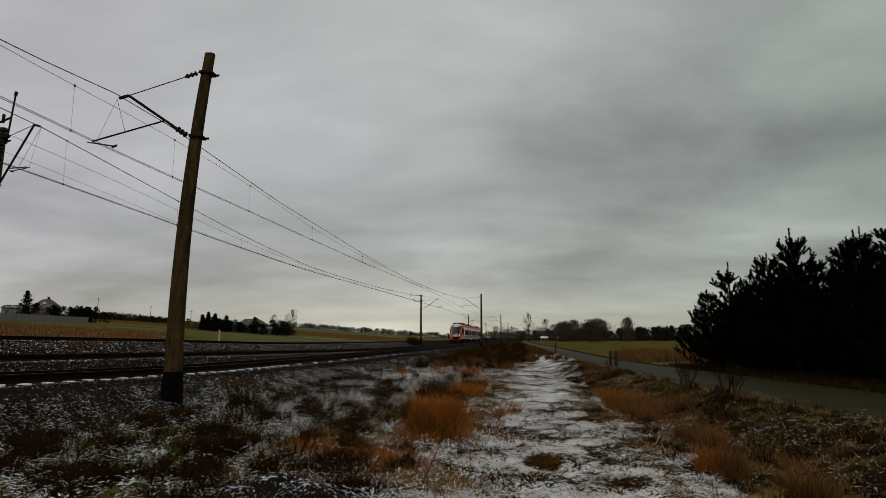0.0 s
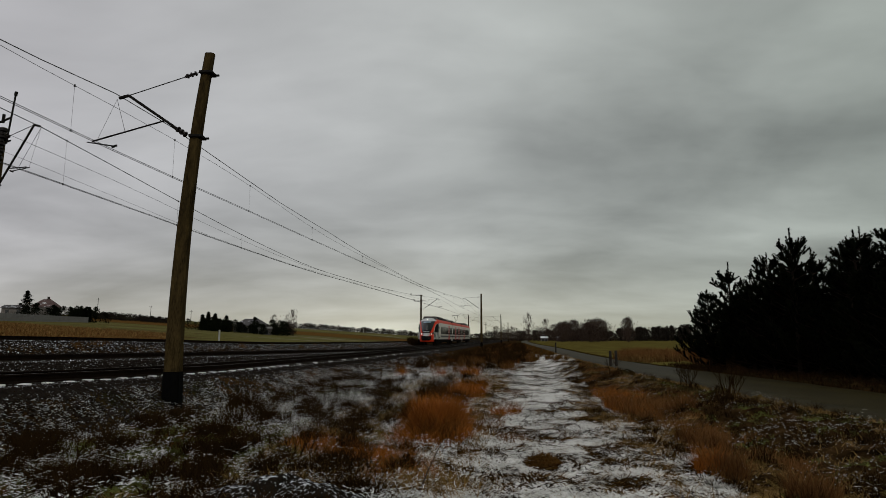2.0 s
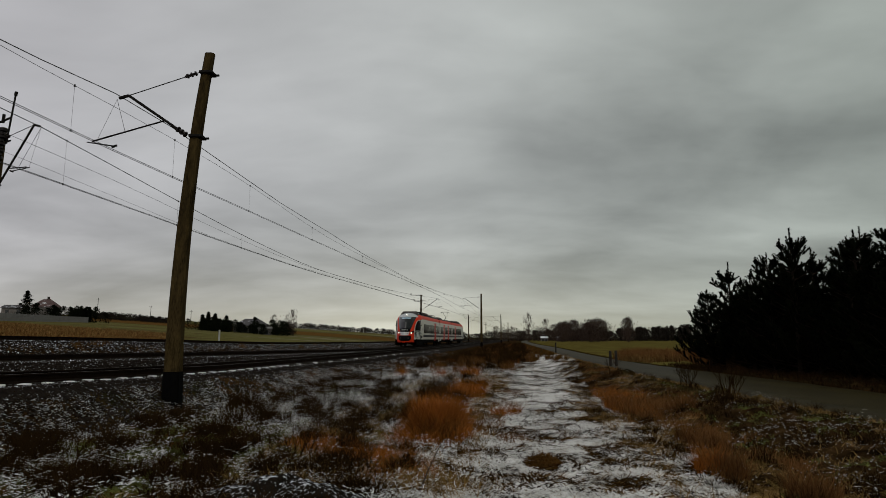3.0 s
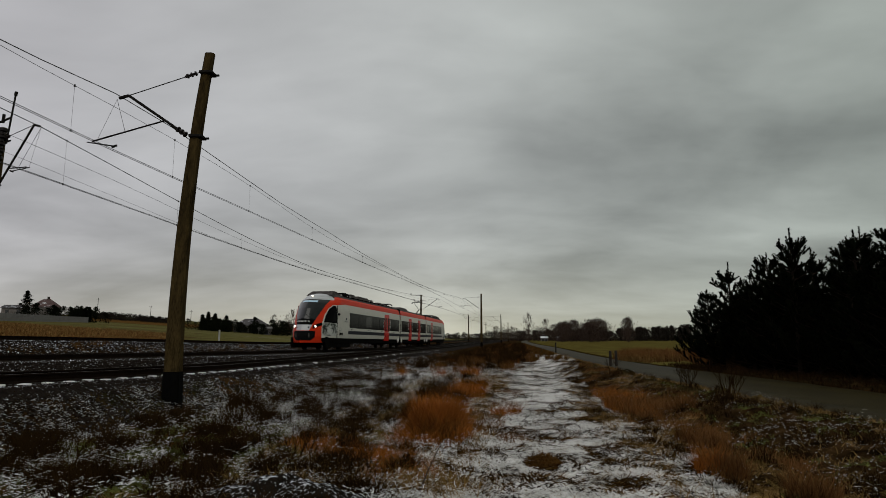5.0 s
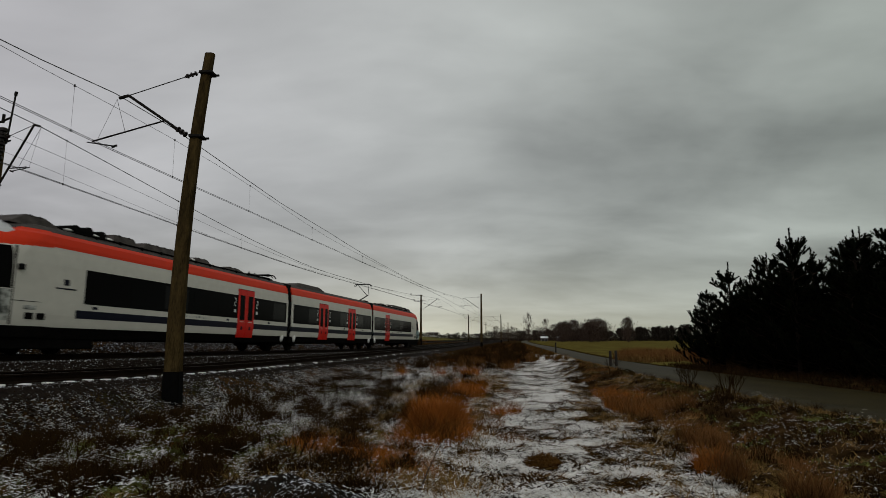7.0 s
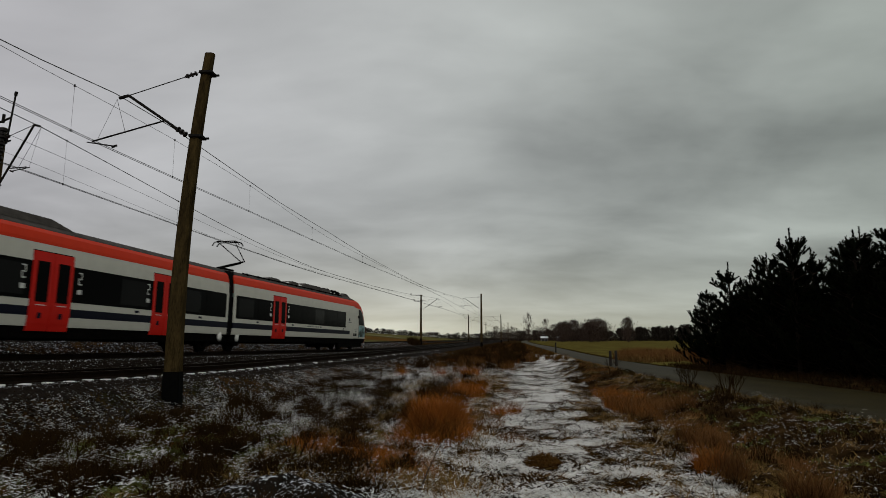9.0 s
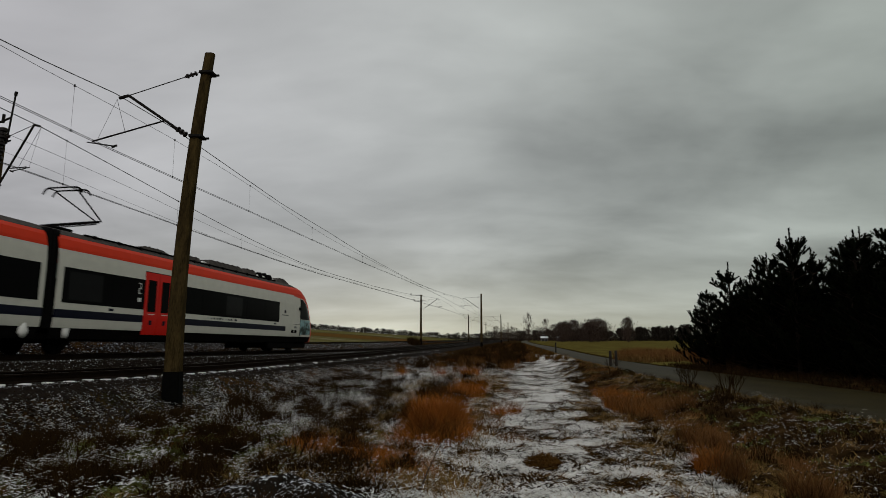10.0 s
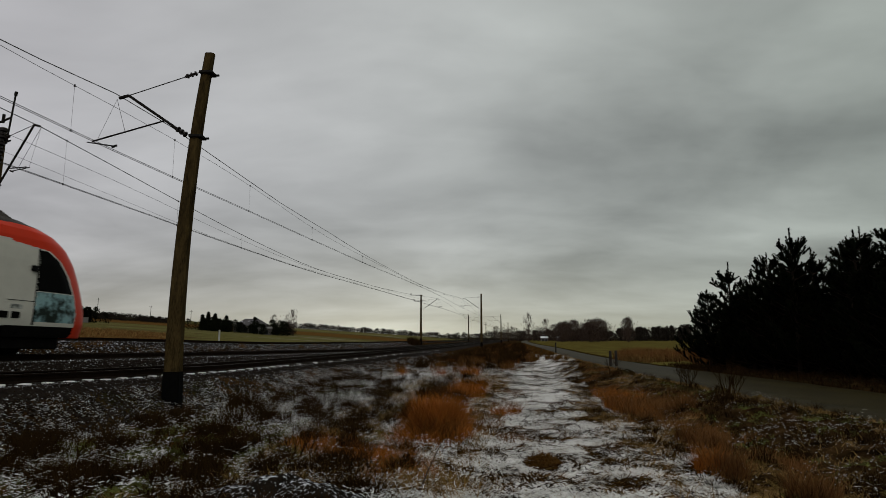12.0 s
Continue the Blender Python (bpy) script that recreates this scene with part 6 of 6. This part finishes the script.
def spruce(x, y, h, w, seed):
    nr = np.random.RandomState(seed)
    g = float(ground_z(x, y))
    root = tagged(new("spruce_tree"), "dark pointed spruce beside the house", "tree", "garden spruces")
    root.matrix_basis = Matrix.Translation((x, y, g))
    bm = B()
    tube(bm, (0, 0, -0.3), (0, 0, h * 0.96), 0.16, 0.02)
    part("trunk", bm, M["bark"], root)
    n = 2600
    t = nr.uniform(0.03, 1, n)
    r = w * (1 - t) ** 0.85 * np.sqrt(nr.uniform(0, 1, n)) * (0.8 + 0.3 * np.sin(t * 40))
    a = nr.uniform(0, 6.283, n)
    p = np.stack([r * np.cos(a), r * np.sin(a), t * h], 1)
    d = np.stack([np.cos(a), np.sin(a), -0.35 + 0 * a], 1)
    e = np.stack([-np.sin(a), np.cos(a), 0 * a], 1)
    s = (0.30 * nr.uniform(0.6, 1.4, n))[:, None]
    c = soup("crown", np.stack([p - e * s * 0.5, p + e * s * 0.5, p + d * s * 2], 1), M["needle"])
    c.parent = root


spruce(-136.5, 201, 9.2, 4.4, 1)
spruce(-118.5, 203, 4.5, 1.4, 2)
spruce(-117, 203, 5.2, 1.3, 3)
spruce(-77.5, 203, 6.2, 1.6, 4)
spruce(-75.2, 203, 5.8, 1.6, 5)
spruce(-71.5, 203, 5.4, 1.5, 6)
spruce(-79.4, 203, 5.2, 1.4, 7)


def house(name, x, y, w, d, wall_h, roof_h, hip, roof_mat, label, turn=0.0, lift=0.0):
    g = float(ground_z(x, y)) + lift
    root = tagged(new(name), label, "house", "houses on the western fields")
    root.matrix_basis = Matrix.Translation((x, y, g)) @ Matrix.Rotation(radians(turn), 4, "Z")
    bm = B()
    box(bm, -w / 2, w / 2, -d / 2, d / 2, -1.5 - lift, wall_h)
    part("wall", bm, M["wall"], root)
    bm = B()
    o = 0.45
    lo = [bm.verts.new(p) for p in ((-w / 2 - o, -d / 2 - o, wall_h - 0.1), (w / 2 + o, -d / 2 - o, wall_h - 0.1), (w / 2 + o, d / 2 + o, wall_h - 0.1), (-w / 2 - o, d / 2 + o, wall_h - 0.1))]
    r = w / 2 + o - hip
    a, b = bm.verts.new((-r, 0, wall_h + roof_h)), bm.verts.new((r, 0, wall_h + roof_h))
    for f in ((lo[0], lo[1], b, a), (lo[1], lo[2], b), (lo[2], lo[3], a, b), (lo[3], lo[0], a), (lo[3], lo[2], lo[1], lo[0])):
        bm.faces.new(f)
    roof = part("roof", bm, roof_mat, root, "snow-dusted roof")
    bm = B()
    box(bm, r * 0.4 - 0.3, r * 0.4 + 0.3, -0.3, 0.3, wall_h + roof_h * 0.6, wall_h + roof_h + 0.7)
    part("chimney", bm, M["darkpost"], roof)
    n = max(2, int(w / 2.4))
    for i in range(n):
        xx = -w / 2 + w * (i + 0.5) / n
        bm = B()
        box(bm, xx - 0.5, xx + 0.5, -d / 2 - 0.04, -d / 2 + 0.1, wall_h - 2.0, wall_h - 0.7)
        win = part("window", bm, M["win"], root)
        bm = B()
        box(bm, xx - 0.6, xx + 0.6, -d / 2 - 0.12, -d / 2, wall_h - 2.1, wall_h - 2.0)
        part("sill", bm, M["post"], win)


house("house", -132.5, 205, 7.0, 7.0, 4.2, 2.7, 3.0, M["tileroof"], "plastered house with a snow-dusted reddish hipped roof", 18)
house("shed", -143.5, 206, 6.5, 5.0, 3.2, 1.0, 0.4, M["darkroof"], "pale low shed beside the spruce", 18)
house("farmhouse", -66.5, 214, 9.5, 7.5, 2.5, 2.4, 2.6, M["darkroof"], "farmhouse with a dark snow-dusted roof among trees", -12)
house("shed", -56.5, 196, 3.6, 3.0, 2.0, 0.5, 0.3, M["fence"], "small pale shed in front of garden trees")
house("farmhouse", 54.5, 290, 2.6, 3, 1.6, 0.7, 0.3, M["snowroof"], "small far house with snow on its roof")
house("farmhouse", 47.5, 290, 2.8, 3, 1.6, 0.7, 0.3, M["snowroof"], "small far house with a pale roof")


def panel_fence():
    """Prefabricated concrete fence: posts and stacked panels, stepping over the field."""
    root = tagged(new("concrete_fence"), "grey prefabricated concrete panel fence along the field", "fence")
    a, b = Vector((-86, 107, 0)), Vector((-116, 201, 0))
    n = 40
    for i in range(n + 1):
        p = a.lerp(b, i / n)
        z = float(ground_z(p.x, p.y))
        bm = B()
        box(bm, p.x - 0.08, p.x + 0.08, p.y - 0.08, p.y + 0.08, z - 0.4, z + 1.75, 0.02)
        part("fence_post", bm, M["fence"], root)
        if i == n:
            break
        q = a.lerp(b, (i + 1) / n)
        d = (q - p).normalized()
        s = Vector((d.y, -d.x, 0)) * 0.03
        z2 = float(ground_z(q.x, q.y))
        for k in range(3):
            bm = B()
            h0, h1 = 0.04 + k * 0.54, 0.04 + (k + 1) * 0.54 - 0.015
            vs = [bm.verts.new(v) for v in (p - s + Vector((0, 0, z + h0)), q - s + Vector((0, 0, z2 + h0)), q + s + Vector((0, 0, z2 + h0)), p + s + Vector((0, 0, z + h0)),
                                            p - s + Vector((0, 0, z + h1)), q - s + Vector((0, 0, z2 + h1)), q + s + Vector((0, 0, z2 + h1)), p + s + Vector((0, 0, z + h1)))]
            for f in ((3, 2, 1, 0), (4, 5, 6, 7), (0, 1, 5, 4), (1, 2, 6, 5), (2, 3, 7, 6), (3, 0, 4, 7)):
                bm.faces.new([vs[j] for j in f])
            part("fence_panel", bm, M["fence"], root)


panel_fence()


def posts():
    # white marker post at the field's edge
    x, y = -19.2, 53.0
    z = float(ground_z(x, y))
    bm = B()
    tube(bm, (x, y, z - 0.2), (x, y, z + 1.6), 0.075, 0.07, n=10)
    tagged(mesh_ob("marker_post", bm, M["post"]), "slim white marker post at the field's edge", "post")
    # pair of dark road posts, and one further on
    for x, y, h in ((9.90, 35.5, 0.88), (9.52, 35.3, 0.88), (12.2, 67, 1.1)):
        z = float(ground_z(x, y))
        bm = B()
        tube(bm, (x, y, z - 0.15), (x, y, z + h), 0.085, 0.075, n=10)
        tube(bm, (x, y, z + h), (x, y, z + h + 0.02), 0.07, 0.04, n=10)
        tagged(mesh_ob("road_post", bm, M["darkpost"]), "short dark wooden post at the road's edge", "post", "road posts")
    # thin line poles on the western skyline
    for s, y, h in ((-0.563, 300, 10), (-0.476, 320, 8), (-0.41, 320, 7)):
        x = s * y
        z = float(ground_z(x, y))
        bm = B()
        tube(bm, (x, y, z - 0.3), (x, y, z + h), 0.15, 0.10, n=8)
        tube(bm, (x - 0.8, y, z + h - 0.6), (x + 0.8, y, z + h - 0.6), 0.07, n=6)
        tagged(mesh_ob("utility_pole", bm, M["darkpost"]), "thin far utility pole on the skyline", "pole", "utility poles")


posts()


# ---- what moves ----
TRAIN_Y = hermite([(0.0, 150.0), (0.5, 140.0), (1.0, 130.5), (1.5, 121.3), (2.0, 112.4), (2.5, 104.0), (3.0, 96.0), (4.0, 81.5), (5.0, 67.0), (5.5, 60.6), (6.0, 54.2), (6.5, 48.3),
                   (7.0, 41.95), (8.0, 30.8), (9.0, 20.4), (9.5, 15.1), (10.0, 10.0), (10.5, 5.0), (11.0, 0.2), (11.5, -4.2), (12.0, -8.6)])
ARC_Y = np.linspace(-160, 300, 4601)
ARC_X = AXIS(ARC_Y)
ARC_S = np.concatenate(([0], np.cumsum(np.hypot(np.diff(ARC_X), np.diff(ARC_Y)))))


def on_line(s):
    y = float(np.interp(s, ARC_S, ARC_Y))
    return Vector((float(AXIS(y)), y, float(RAIL_MID(y))))


def motions():
    times = [i * 0.25 for i in range(49)]
    for car, centre, flip, bog in ((front, (HALF + GAP) / 2, 1, (6.3, -10.6)), (middle, 0.0, 1, (GAP, -GAP)), (rear, -(HALF + GAP) / 2, -1, (10.6, -6.3))):
        rows = []
        for t in times:
            s = float(np.interp(float(TRAIN_Y(t)), ARC_Y, ARC_S)) - centre
            a, b = on_line(s - bog[0]), on_line(s - bog[1])
            d = (a - b).normalized()
            m = Matrix.Translation(b + (a - b) * (-bog[1] / (bog[0] - bog[1])))
            d = d * flip
            side = Vector((0, 0, 1)).cross(d).normalized()
            up = d.cross(side)
            r = Matrix((d, side, up)).transposed().to_4x4()
            rows.append((t, m @ r))
        walk(car, rows)


motions()
